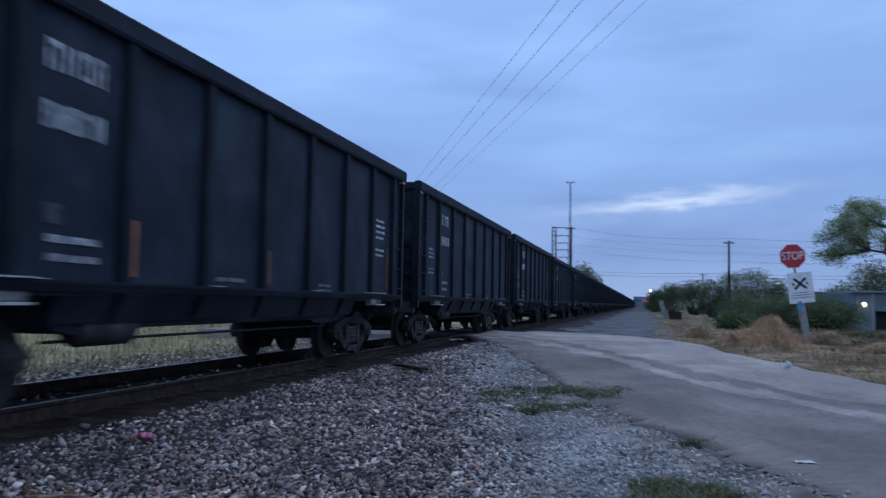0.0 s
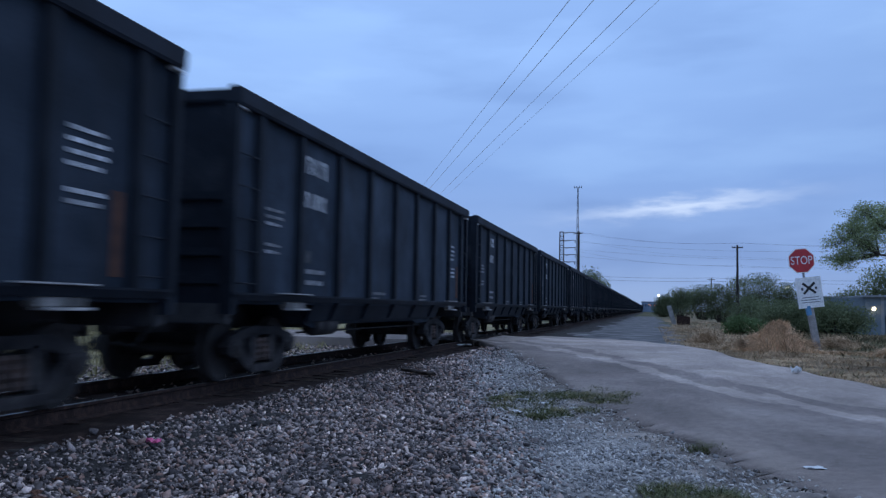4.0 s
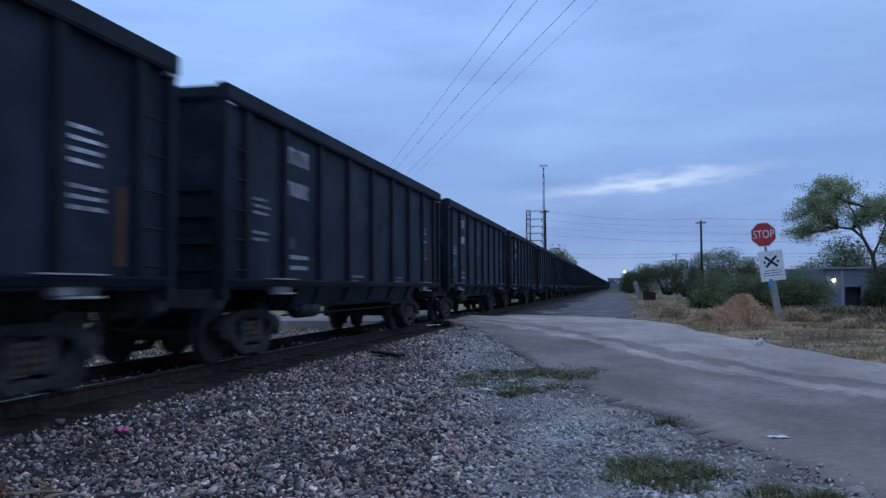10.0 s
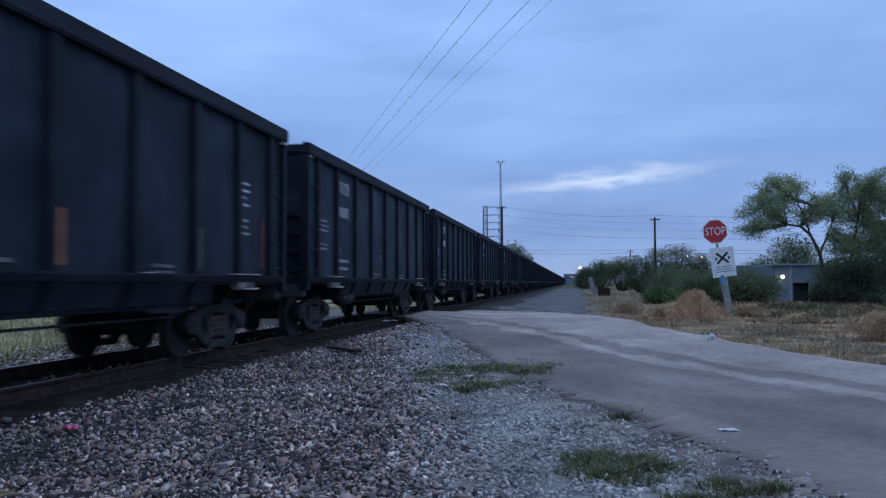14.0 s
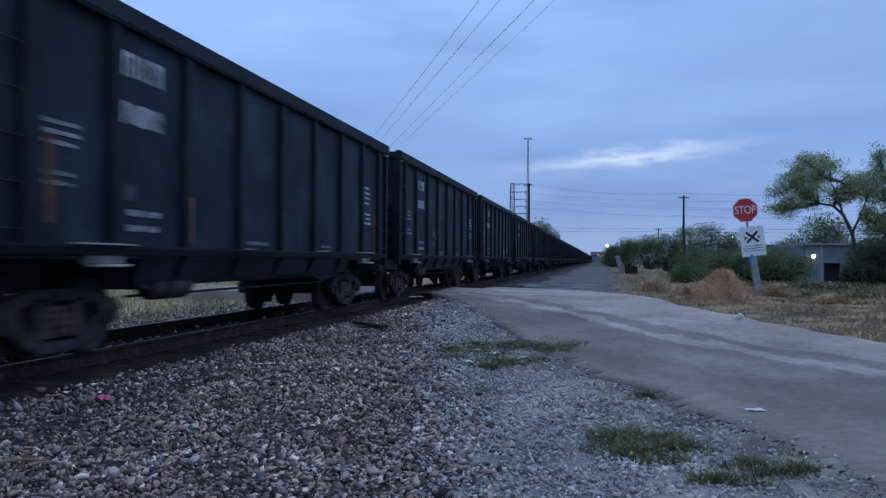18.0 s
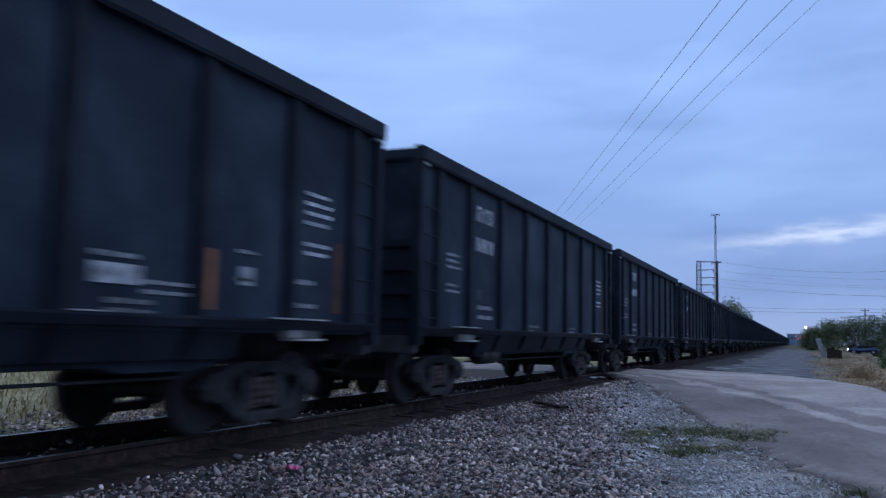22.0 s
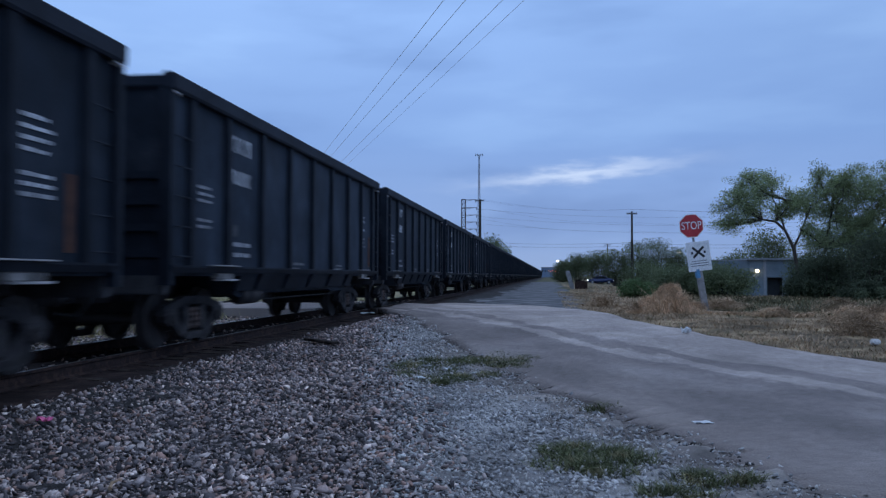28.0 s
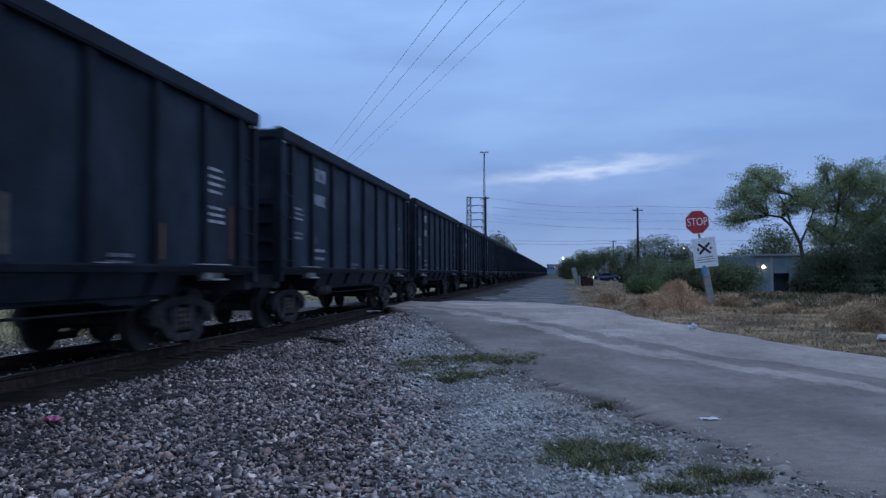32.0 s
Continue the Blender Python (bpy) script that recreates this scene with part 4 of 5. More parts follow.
# cars that carry marks of their own: a chalky smear, a pale placard and stray lettering
for car, i in train:
    rnd = random.Random(100 + i)
    if i in (1, 11):
        part("reflector", box(1.502, FRONT_STRIP, 1.50, 1.514, FRONT_STRIP + 0.14, 2.40), M_RUSTSTRIP, car, "rust-brown reflective strip")
    if i == 12:
        for k in range(9):
            y, z, ln = 4.75 + rnd.uniform(0, 0.55), 1.62 + rnd.uniform(0, 0.46), rnd.uniform(0.15, 0.42)
            part("chalk_smear", box(0, 0, 0, 0.004, ln, rnd.uniform(0.02, 0.06), m=pose(1.508, y, z, rnd.uniform(-28, 5))), M_FADED, car, "smeared pale chalk stroke")
    if i == 13:
        part("placard", box(1.507, 9.42, 1.54, 1.513, 9.98, 1.72), M_STENCIL, car, "pale rectangular placard")
        part("placard", box(1.507, 11.46, 1.64, 1.513, 11.68, 1.84), M_SMALL, car, "pale rectangular placard")
        text_rows(car, 1.507, 9.42, 9.95, 1.82, 1, 0.05, 0.1, 0.05, 3, M_SMALL)
        text_rows(car, 1.507, 10.04, 10.72, 1.60, 2, 0.04, 0.09, 0.2, 4, M_SMALL)
        text_rows(car, 1.507, 11.40, 11.85, 2.02, 2, 0.04, 0.30, 0.2, 5, M_SMALL)
        text_rows(car, 1.507, 12.55, 13.0, 1.78, 2, 0.06, 0.28, 0.1, 6, M_SMALL)
    elif i % 4 == 1 and i > 0:
        y, z = rnd.uniform(5, 11), rnd.uniform(1.5, 1.9)
        for k in range(4):
            part("chalk_smear", box(0, 0, 0, 0.004, rnd.uniform(0.1, 0.3), 0.03, m=pose(1.508, y + rnd.uniform(0, 0.3), z + rnd.uniform(0, 0.3), rnd.uniform(-30, 30))), M_FADED, car, "smeared pale chalk stroke")
# ---- stop sign at the crossing ----


def build_sign():
    sign = new("stop_sign")
    sign.matrix_basis = pose(4.95, 27.65, -0.04, 0, 0, 6)
    lean = pose(0, 0, 0, 0, -9.5, 0)
    post = part("post", box(-0.10, -0.07, -0.30, 0.10, 0.07, 1.62, bevel=0.015, m=lean), M_GREYPOST, sign, "leaning grey timber post")
    part("upper_post", box(-0.03, -0.03, 1.55, 0.03, 0.03, 2.50, bevel=0.006, m=lean), M_GALV, sign)
    bm = bmesh.new()
    add_lathe(bm, [(-0.004, 0.405), (0.004, 0.405)], 8, "y")
    bmesh.ops.rotate(bm, verts=bm.verts, matrix=Matrix.Rotation(radians(22.5), 3, "Y"))
    plate = part("octagon", bm, M_WHITE, sign, "white-edged red octagon")
    plate.matrix_basis = pose(-0.475, -0.07, 2.80, 0, -4, -4)
    bm = bmesh.new()
    add_lathe(bm, [(-0.003, 0.380), (0.0, 0.380)], 8, "y")
    bmesh.ops.rotate(bm, verts=bm.verts, matrix=Matrix.Rotation(radians(22.5), 3, "Y"))
    red = part("red_face", bm, M_RED, plate)
    red.matrix_basis = pose(0, -0.0045, 0)
    txt = bpy.data.curves.new("stop_word", "FONT")
    txt.body, txt.size, txt.align_x, txt.align_y, txt.extrude = "STOP", 0.34, "CENTER", "CENTER", 0.002
    txt.materials.append(M_WHITE)
    tob = new("stop_word", txt)
    dg = bpy.context.evaluated_depsgraph_get()
    me = bpy.data.meshes.new_from_object(tob.evaluated_get(dg))
    bpy.data.objects.remove(tob)
    word = new("lettering", me)
    word.parent, word["label"] = plate, "white word STOP"
    word.matrix_basis = pose(0, -0.010, 0, 90, 0, 0) @ Matrix.Diagonal((0.78, 1.05, 1, 1))
    # white board with a black cross under it
    board = part("notice_board", box(-0.37, -0.004, -0.47, 0.37, 0.004, 0.47, bevel=0.003), M_WHITE, sign, "white notice board with a black cross")
    board.matrix_basis = pose(-0.245, -0.075, 1.83, 0, -7, -2)
    for a in (43, -43):
        c = part("cross_arm", box(-0.24, -0.004, -0.036, 0.24, 0.0, 0.036), M_INK, board)
        c.matrix_basis = pose(0, -0.005 - 0.001 * (a > 0), 0.13, 0, a, 0)
    for s in (-1, 1):
        c = part("letter_bar", box(-0.028, -0.003, -0.04, 0.028, 0.0, 0.04), M_INK, board)
        c.matrix_basis = pose(s * 0.20, -0.005, 0.12)
    for i, w in enumerate((0.24, 0.29, 0.27)):
        c = part("writing_bar", box(-w, -0.003, -0.011, w, 0.0, 0.011), M_FADED, board)
        c.matrix_basis = pose(0, -0.005, -0.15 - 0.075 * i)
    part("blue_tape", box(-0.115, -0.082, 1.14, 0.03, 0.082, 1.46, bevel=0.02, m=lean), M_BLUE, sign, "torn blue tape round the post")
    return tagged(sign, "leaning stop sign over a white crossing board on a grey post", "road sign")


build_sign()

# ---- poles, tower and wires ----


def build_pole(x, y, h, name, label, arms=(0.3,), arm_w=1.2, r=0.15):
    z = float(ground_z(x, y))
    p = new(name)
    p.matrix_basis = pose(x, y, z)
    part("shaft", tube((0, 0, -0.5), (0, 0, h), r * 1.25, r * 0.8, 10), M_POLE, p)
    for a in arms:
        part("crossarm", box(-arm_w, -0.06, h - a - 0.07, arm_w, 0.06, h - a + 0.07, bevel=0.01), M_POLE, p)
        for s in (-0.9, -0.45, 0.45, 0.9):
            part("insulator", lathe([(h - a + 0.07, 0.03), (h - a + 0.12, 0.06), (h - a + 0.16, 0.035), (h - a + 0.22, 0.055), (h - a + 0.25, 0.02)], 8, "z", (s * arm_w, 0, 0)), M_GALV, p)
    return tagged(p, label, "utility pole")


build_pole(12.0, 126, 11.5, "utility_pole", "dark timber utility pole with a short crossarm before the trees", (0.35,), 0.75, 0.17)
build_pole(16.4, 245, 11.6, "utility_pole", "distant timber utility pole rising over the trees", (0.4,), 1.0, 0.16)
build_pole(-10.85, 130, 13.4, "utility_pole", "dark timber pole with a crossarm beyond the coal train", (0.25,), 0.6, 0.22)


def build_lattice_tower(x, y, h, half0, half1, name, label, arms=(), antennas=False, leg_r=0.12, material=M_POLE):
    z = float(ground_z(x, y))
    tw = new(name)
    tw.matrix_basis = pose(x, y, z)
    n = 18
    leg = []
    for sx, sy in ((1, 1), (1, -1), (-1, -1), (-1, 1)):
        leg.append([Vector((sx * (half0 + (half1 - half0) * i / n), sy * (half0 + (half1 - half0) * i / n), h * i / n)) for i in range(n + 1)])
        part("leg", tube(leg[-1][0], leg[-1][-1], leg_r, leg_r * 0.8, 6), material, tw)
    bm = bmesh.new()
    for i in range(n):
        for a, b in ((0, 1), (1, 2), (2, 3), (3, 0)):
            add_tube(bm, leg[a][i], leg[b][i + 1], 0.045, seg=4)
            add_tube(bm, leg[a][i + 1], leg[b][i + 1], 0.045, seg=4)
    part("bracing", bm, material, tw)
    for zz, w0, w1 in arms:
        bm = bmesh.new()
        add_tube(bm, (w0, 0, zz), (w1, 0, zz), 0.07, seg=6)
        add_tube(bm, (0.5, 0, zz - 0.35), (w1 * 0.8, 0, zz), 0.04, seg=6)
        part("arm", bm, M_POLE, tw)
        part("insulator", tube((w1 * 0.95, 0, zz), (w1 * 0.95, 0, zz - 0.7), 0.09, seg=8), M_WIRE, tw)
    if antennas:
        for s in (-1.3, -0.6, 0.6, 1.3):
            part("antenna", tube((s, 0, h - 0.5), (s, 0, h + 0.5), 0.08, seg=8), material, tw)
        part("antenna_bar", box(-1.4, -0.08, h - 0.1, 1.4, 0.08, h + 0.06), material, tw)
    return tagged(tw, label, "tower")


build_lattice_tower(-25.4, 300, 45.0, 0.62, 0.16, "radio_tower", "tall thin grey lattice radio mast against the dusk sky", antennas=True, leg_r=0.075, material=M_MAST)
build_lattice_tower(-21.7, 210, 20.7, 0.62, 0.48, "transmission_tower", "grey steel lattice power tower with side arms",
                    arms=((20.6, -0.5, 3.2), (18.6, -0.5, 3.5), (16.75, -0.5, 3.5), (15.0, -0.5, 3.5), (13.2, -0.5, 3.4)), leg_r=0.08)


def build_wire(points, sag, r, label, seg=24, material=M_WIRE):
    """A hanging cable through the points."""
    co = []
    for a, b in zip(points, points[1:]):
        a, b = Vector(a), Vector(b)
        for i in range(seg):
            k = i / seg
            q = a.lerp(b, k)
            q.z -= sag * 4 * k * (1 - k)
            co.append(q)
    co.append(Vector(points[-1]))
    cu = bpy.data.curves.new("overhead_wire", "CURVE")
    cu.dimensions, cu.bevel_depth, cu.bevel_resolution = "3D", r, 1
    sp = cu.splines.new("POLY")
    sp.points.add(len(co) - 1)
    for p, q in zip(sp.points, co):
        p.co = (*q, 1)
    cu.materials.append(material)
    tmp = new("overhead_wire", cu)
    me = bpy.data.meshes.new_from_object(tmp.evaluated_get(bpy.context.evaluated_depsgraph_get()))
    bpy.data.objects.remove(tmp)
    return tagged(new("overhead_wire", me), label, "cable", group="overhead wires")


# four cables slanting over the track
HZ = 9.4
for k, off in enumerate((-0.133, -0.106, -0.060, -0.033)):
    y1 = (HZ - EYE_Z) / 0.333
    d = Vector((-0.397, 1.0, 0))
    p = Vector((off * y1, y1, HZ))
    build_wire([p - d * 45, p + d * 62], 0.10, 0.0095 if k != 3 else 0.006, "thin dark overhead cable crossing above the train", material=M_CABLE)
# cables between the far poles
for off, z0, z1 in ((-0.5, 13.0, 11.0), (0.5, 13.0, 11.0), (0.0, 11.8, 9.0), (0.0, 10.0, 7.8)):
    build_wire([(-10.85 + off, 130, z0), (12.0 + off, 126, z1), (60 + off, 118, z1 - 0.4)], 0.7, 0.0075, "distant sagging power cable between poles")
for z in (10.9, 10.0):
    build_wire([(-24.0, 238, z), (16.4, 245, z - 0.4), (80, 255, z)], 0.5, 0.03, "distant low cable between poles")
for z in (18.6, 16.75, 15.0):
    build_wire([(-18.4, 210, z - 0.7), (60, 190, z - 3.5)], 1.6, 0.016, "distant transmission cable hanging from the tower")

# ---- trees and bushes ----


def leaf_cards(centres, spread, per, size, seed, flat=1.0, slim=0.42):
    """Many small pointed leaves round each centre."""
    rng = np.random.default_rng(seed)
    c = np.repeat(np.asarray(centres, dtype=float), per, axis=0)
    n = len(c)
    p = c + np.clip(rng.normal(0, 1, (n, 3)), -1.7, 1.7) * np.asarray(spread) * [1, 1, flat]
    d1 = rng.normal(size=(n, 3))
    d1 /= np.linalg.norm(d1, axis=1)[:, None]
    d2 = np.cross(d1, rng.normal(size=(n, 3)))
    d2 /= np.linalg.norm(d2, axis=1)[:, None]
    s = rng.uniform(0.6, 1.4, n)[:, None] * size
    v = np.stack([p - d1 * s, p + d2 * s * slim, p + d1 * s, p - d2 * s * slim], 1).reshape(-1, 3)
    f = np.arange(n * 4).reshape(-1, 4)
    return v, f


def build_bush(x, y, w, h, seed, leaf, count, size, label, depth_y=None, name="bush", low=0.0):
    """A bushy crown of irregular clumps on several thin stems."""
    rng = np.random.default_rng(seed)
    z = float(ground_z(x, y)) - 0.1
    b = new(name)
    b.matrix_basis = pose(x, y, z)
    n = 26
    dy = depth_y or w
    ang = rng.uniform(0, 2 * np.pi, n)
    rad = np.sqrt(rng.uniform(0, 1, n))
    cx, cy = rad * np.cos(ang) * w * 0.46, rad * np.sin(ang) * dy * 0.42
    lim = h * np.sqrt(np.maximum(0.08, 1 - (cx / (w * 0.54)) ** 2))
    cz = low + (lim * 0.88 - low) * rng.uniform(0.12, 1.0, n) ** 0.7
    bm = bmesh.new()
    for i in range(n):
        add_tube(bm, (cx[i] * 0.25, cy[i] * 0.25, 0), (cx[i], cy[i], cz[i]), 0.03 + 0.012 * h, 0.015, 4)
    part("trunk", bm, M_BARK, b)
    s = np.minimum(w, h * 1.6) * 0.15
    v, f = leaf_cards(np.stack([cx, cy, cz], 1), (s, s, s), count // n, size, seed + 5, 0.8)
    v[:, 2] = np.maximum(v[:, 2], 0.03)
    mesh_from("crown", v, f, leaf, b)
    return tagged(b, label, "bush" if name == "bush" else "tree")




def build_crown_tree(x, y, stems, lobes, seed, leaf, size, label, spread=0.25):
    """A tree of bent stems; each lobe of the crown hangs on twigs that fan out from the end of a stem."""
    rnd, rng = random.Random(seed), np.random.default_rng(seed)
    tr = new("tree")
    tr.matrix_basis = pose(x, y, float(ground_z(x, y)) - 0.1)
    bm = bmesh.new()
    for pts in stems:
        for (*a, ra_), (*b, rb) in zip(pts, pts[1:]):
            add_tube(bm, a, b, ra_, rb, 8)
    centres = []
    for at, (cx, cy, cz), (rx, ry, rz), count in lobes:
        a = Vector(at)
        boughs = []
        for _ in range(5):
            d = Vector(rng.normal(size=3)).normalized() * rnd.uniform(0.35, 0.65)
            mid = Vector((cx + d.x * rx, cy + d.y * ry, cz + d.z * rz))
            knee = a.lerp(mid, 0.5) + Vector((rnd.gauss(0, 0.15), rnd.gauss(0, 0.15), rnd.gauss(0.1, 0.15)))
            add_tube(bm, a, knee, 0.075, 0.05, 6)
            add_tube(bm, knee, mid, 0.05, 0.03, 5)
            boughs.append(mid)
        for _ in range(count):
            d = Vector(rng.normal(size=3)).normalized() * (rnd.random() ** 0.45)
            p = Vector((cx + d.x * rx, cy + d.y * ry, cz + d.z * rz))
            near = min(boughs, key=lambda q: (q - p).length)
            knee = near.lerp(p, 0.55) + Vector((rnd.gauss(0, 0.1), rnd.gauss(0, 0.1), rnd.gauss(0.05, 0.1)))
            add_tube(bm, near, knee, 0.026, 0.018, 4)
            add_tube(bm, knee, p, 0.018, 0.008, 4)
            centres += [p[:], (knee + Vector((0, 0, 0.1)))[:], (p + Vector(rng.normal(size=3)) * 0.3)[:]]
    part("trunk", bm, M_BARK, tr)
    v, f = leaf_cards(centres, (spread, spread, spread * 0.7), 58, size, seed + 1, 1.0)
    v[:, 2] = np.maximum(v[:, 2], 0.05)
    mesh_from("crown", v, f, leaf, tr)
    return tagged(tr, label, "tree")


# the spreading tree beside the low building: one limb reaches out over the field, the rest spreads behind
build_crown_tree(17.6, 62.0, [
    [(0, 0, 0, 0.18), (-0.15, 0, 1.8, 0.15), (-0.45, 0, 3.7, 0.12), (-1.05, 0, 5.0, 0.10), (-1.7, 0, 5.6, 0.085), (-2.6, 0, 5.75, 0.06)],
    [(-0.45, 0, 3.7, 0.09), (0.15, 0.1, 5.0, 0.07), (0.5, 0.2, 6.0, 0.05)],
    [(-1.05, 0, 5.0, 0.07), (-1.4, 0.1, 6.4, 0.055), (-1.9, 0.1, 7.4, 0.04)],
    [(1.2, 0.3, 0, 0.17), (1.5, 0.3, 2.2, 0.13), (1.9, 0.4, 4.2, 0.10), (2.3, 0.5, 6.3, 0.06)],
    [(1.5, 0.3, 2.2, 0.09), (2.4, 0.3, 3.9, 0.075), (3.4, 0.4, 5.0, 0.05)],
    [(2.0, -0.2, 0, 0.15), (3.4, -0.2, 2.4, 0.12), (4.9, 0, 4.3, 0.09), (5.9, 0, 5.8, 0.055)]],
    [((-2.6, 0, 5.75), (-3.8, 0, 7.0), (2.45, 2.0, 1.75), 76), ((-2.6, 0, 5.75), (-4.85, 0.2, 5.45), (1.0, 1.2, 1.0), 16), ((-1.9, 0.1, 7.4), (-2.6, 0, 8.45), (1.7, 1.4, 0.8), 24),
     ((-1.9, 0.1, 7.4), (-0.6, 0.2, 7.2), (1.1, 1.4, 0.9), 15), ((0.5, 0.2, 6.0), (0.45, 0.3, 6.6), (1.5, 1.6, 1.3), 24), ((2.3, 0.5, 6.3), (2.9, 0.5, 7.9), (2.9, 2.4, 1.8), 110),
     ((3.4, 0.4, 5.0), (3.3, 0.6, 5.5), (2.6, 2.0, 1.5), 74), ((2.4, 0.3, 3.9), (2.6, 0.4, 3.9), (2.6, 1.8, 1.3), 52), ((4.9, 0, 4.3), (5.8, 0.2, 4.4), (2.6, 1.8, 1.9), 80),
     ((0.15, 0.1, 5.0), (0.8, 0.2, 4.5), (1.2, 1.2, 1.2), 22), ((-1.7, 0, 5.6), (-1.0, 0.2, 6.25), (0.9, 1.0, 0.6), 12), ((5.9, 0, 5.8), (6.3, 0, 7.1), (2.9, 2.4, 2.7), 130)], 12, M_LEAF, 0.062, "spreading green tree with bare crooked dark stems")
# shrubs under and beside it
for bx, by, w, h, sd in ((10.0, 50.5, 2.8, 2.05, 31), (8.9, 53, 2.0, 1.9, 32), (7.5, 55, 2.8, 1.9, 37), (18.9, 63.5, 3.4, 4.0, 33), (21.6, 63, 5.0, 4.4, 30)):
    build_bush(bx, by, w, h, sd, M_LEAF_FAR, 7500, 0.075, "dense dark green shrub at the field edge", name="bush")
for bx, by, w, h, sd in ((13.6, 48, 1.5, 1.2, 95), (14.9, 48.5, 2.4, 3.0, 96), (17.0, 48, 3.3, 3.8, 97), (15.6, 44, 2.4, 0.9, 98), (19.6, 48, 3.6, 4.7, 99)):
    build_bush(bx, by, w, h, sd, M_THICKET, 7500, 0.075, "dense dark green thicket under the trees", name="bush")
build_bush(4.75, 46, 2.0, 1.05, 38, M_FRESH, 4200, 0.065, "low fresh green shrub beside dry grass")
build_bush(26.6, 106, 6.4, 8.0, 104, M_LEAF_FAR, 6500, 0.14, "dark tree behind the low building", name="tree", low=1.5)
# tree belt behind the field
for bx, by, w, h, sd in ((2.4, 162, 3.6, 4.2, 41), (5.2, 160, 5.5, 5.6, 42), (9.0, 161, 6.5, 6.6, 43), (12.4, 159, 5.0, 7.6, 49), (15.6, 159, 6.0, 10.0, 44), (19.8, 160, 6.5, 10.6, 45), (23.4, 160, 4.6, 8.0, 46), (27.6, 160, 7.0, 5.0, 47), (33, 158, 9, 4.4, 48)):
    build_bush(bx, by, w, h, sd, M_LEAF_FAR, 9000, 0.125, "dark rounded tree in the belt behind the field", name="tree")
for bx, by, w, h, sd in ((12.6, 112, 6, 3.6, 51), (15.4, 106, 5, 3.2, 52)):
    build_bush(bx, by, w, h, sd, M_LEAF_FAR, 6000, 0.12, "dull green shrub before the tree belt")
for bx, by, w, h, sd in ((43, 205, 7, 8.4, 63), (51, 208, 8, 7.0, 61)):
    build_bush(bx, by, w, h, sd, M_LEAF_FAR, 3600, 0.24, "distant tree behind the low building", name="tree", low=1.5)
build_bush(-12.6, 185, 6.5, 11.2, 71, M_LEAF_FAR, 4600, 0.22, "dark tree showing over the coal train", name="tree", low=4.0)
for i, (bx, by, w, h) in enumerate(((-30, 70, 8, 3.0), (-34, 95, 10, 3.4), (-26, 120, 9, 3.2))):
    build_bush(bx, by, w, h, 80 + i, M_LEAF_FAR, 2600, 0.2, "shrub in the field beyond the track")

# ---- low building with a lit wall lamp ----


def build_building():
    bd = new("building")
    z = float(ground_z(21, 88))
    bd.matrix_basis = pose(0, 88, z)
    x0, xm, x1, h0, h1 = 15.2, 20.0, 34.0, 3.78, 3.90
    part("wall", box(x0, 0.12, -0.3, xm, 8, h0), M_SIDING, bd, "pale blue-grey plastered wall")
    for a, b, lo in ((xm, 21.75, -0.3), (21.75, 23.25, 2.15), (23.25, x1, -0.3)):
        part("wall", box(a, 0, lo, b, 0.3, h1), M_SIDING, bd)
    part("wall", box(xm + 0.002, 0.3, -0.3, xm + 0.3, 8, h1 - 0.003), M_SIDING, bd)
    part("wall", box(x1 - 0.3, 0.3, -0.3, x1, 8, h1 - 0.003), M_SIDING, bd)
    part("wall", box(xm + 0.3, 7.7, -0.3, x1 - 0.3, 8, h1 - 0.003), M_SIDING, bd)
    part("roof", box(x0 - 0.25, 0.2, h0, xm - 0.02, 8.3, h0 + 0.16, bevel=0.03), M_ROOF, bd, "flat grey metal roof")
    part("roof", box(xm - 0.25, -0.4, h1, x1 + 0.3, 8.3, h1 + 0.18, bevel=0.03), M_ROOF, bd, "flat grey metal roof")
    part("pilaster", box(21.4, -0.05, -0.3, 21.65, -0.003, h1 - 0.01), M_ROOF, bd)
    part("door", box(21.8, 0.9, 0, 23.2, 0.96, 2.1), M_DOOR, bd, "dark recessed door")
    return tagged(bd, "low pale blue-grey building with a flat roof and dark doorway", "building")


build_building()


def build_wall_lamp(x, y, z):
    lp = new("wall_lamp")
    lp.matrix_basis = pose(x, y, z)
    part("housing", box(-0.20, 0.0, 0.10, 0.20, 0.30, 0.28, bevel=0.03), M_GALV, lp)
    bm = bmesh.new()
    bmesh.ops.create_icosphere(bm, subdivisions=2, radius=0.17, matrix=Matrix.Diagonal((1.0, 0.6, 1.0, 1)))
    part("lens", bm, M_LAMP, lp, "glowing warm lens", smooth=True)
    return tagged(lp, "lit warm lamp on the building wall", "lamp")


build_wall_lamp(20.7, 87.65, 1.68)
wl_light = new("wall_lamp_light", bpy.data.lights.new("wall_lamp_light", "POINT"))
wl_light.data.energy, wl_light.data.color, wl_light.data.shadow_soft_size = 2.5, (1.0, 0.80, 0.52), 0.25
wl_light.location = (20.7, 87.15, 1.66)


def build_street_lamp(x, y, z, r, label):
    lp = new("street_lamp")
    g = float(ground_z(x, y))
    lp.matrix_basis = pose(x, y, g)
    part("pole", tube((0.5, 0.1, 0), (0.5, 0.1, z - g + 0.3), 0.09, 0.06, 8), M_GALV, lp)
    part("arm", tube((0.5, 0.1, z - g + 0.25), (0, 0, z - g + 0.2), 0.04, 0.04, 6), M_GALV, lp)
    bm = bmesh.new()
    bmesh.ops.create_icosphere(bm, subdivisions=2, radius=r, matrix=pose(0, 0, z - g))
    part("globe", bm, M_STREET, lp, "glowing warm globe", smooth=True)
    return tagged(lp, label, "street lamp")


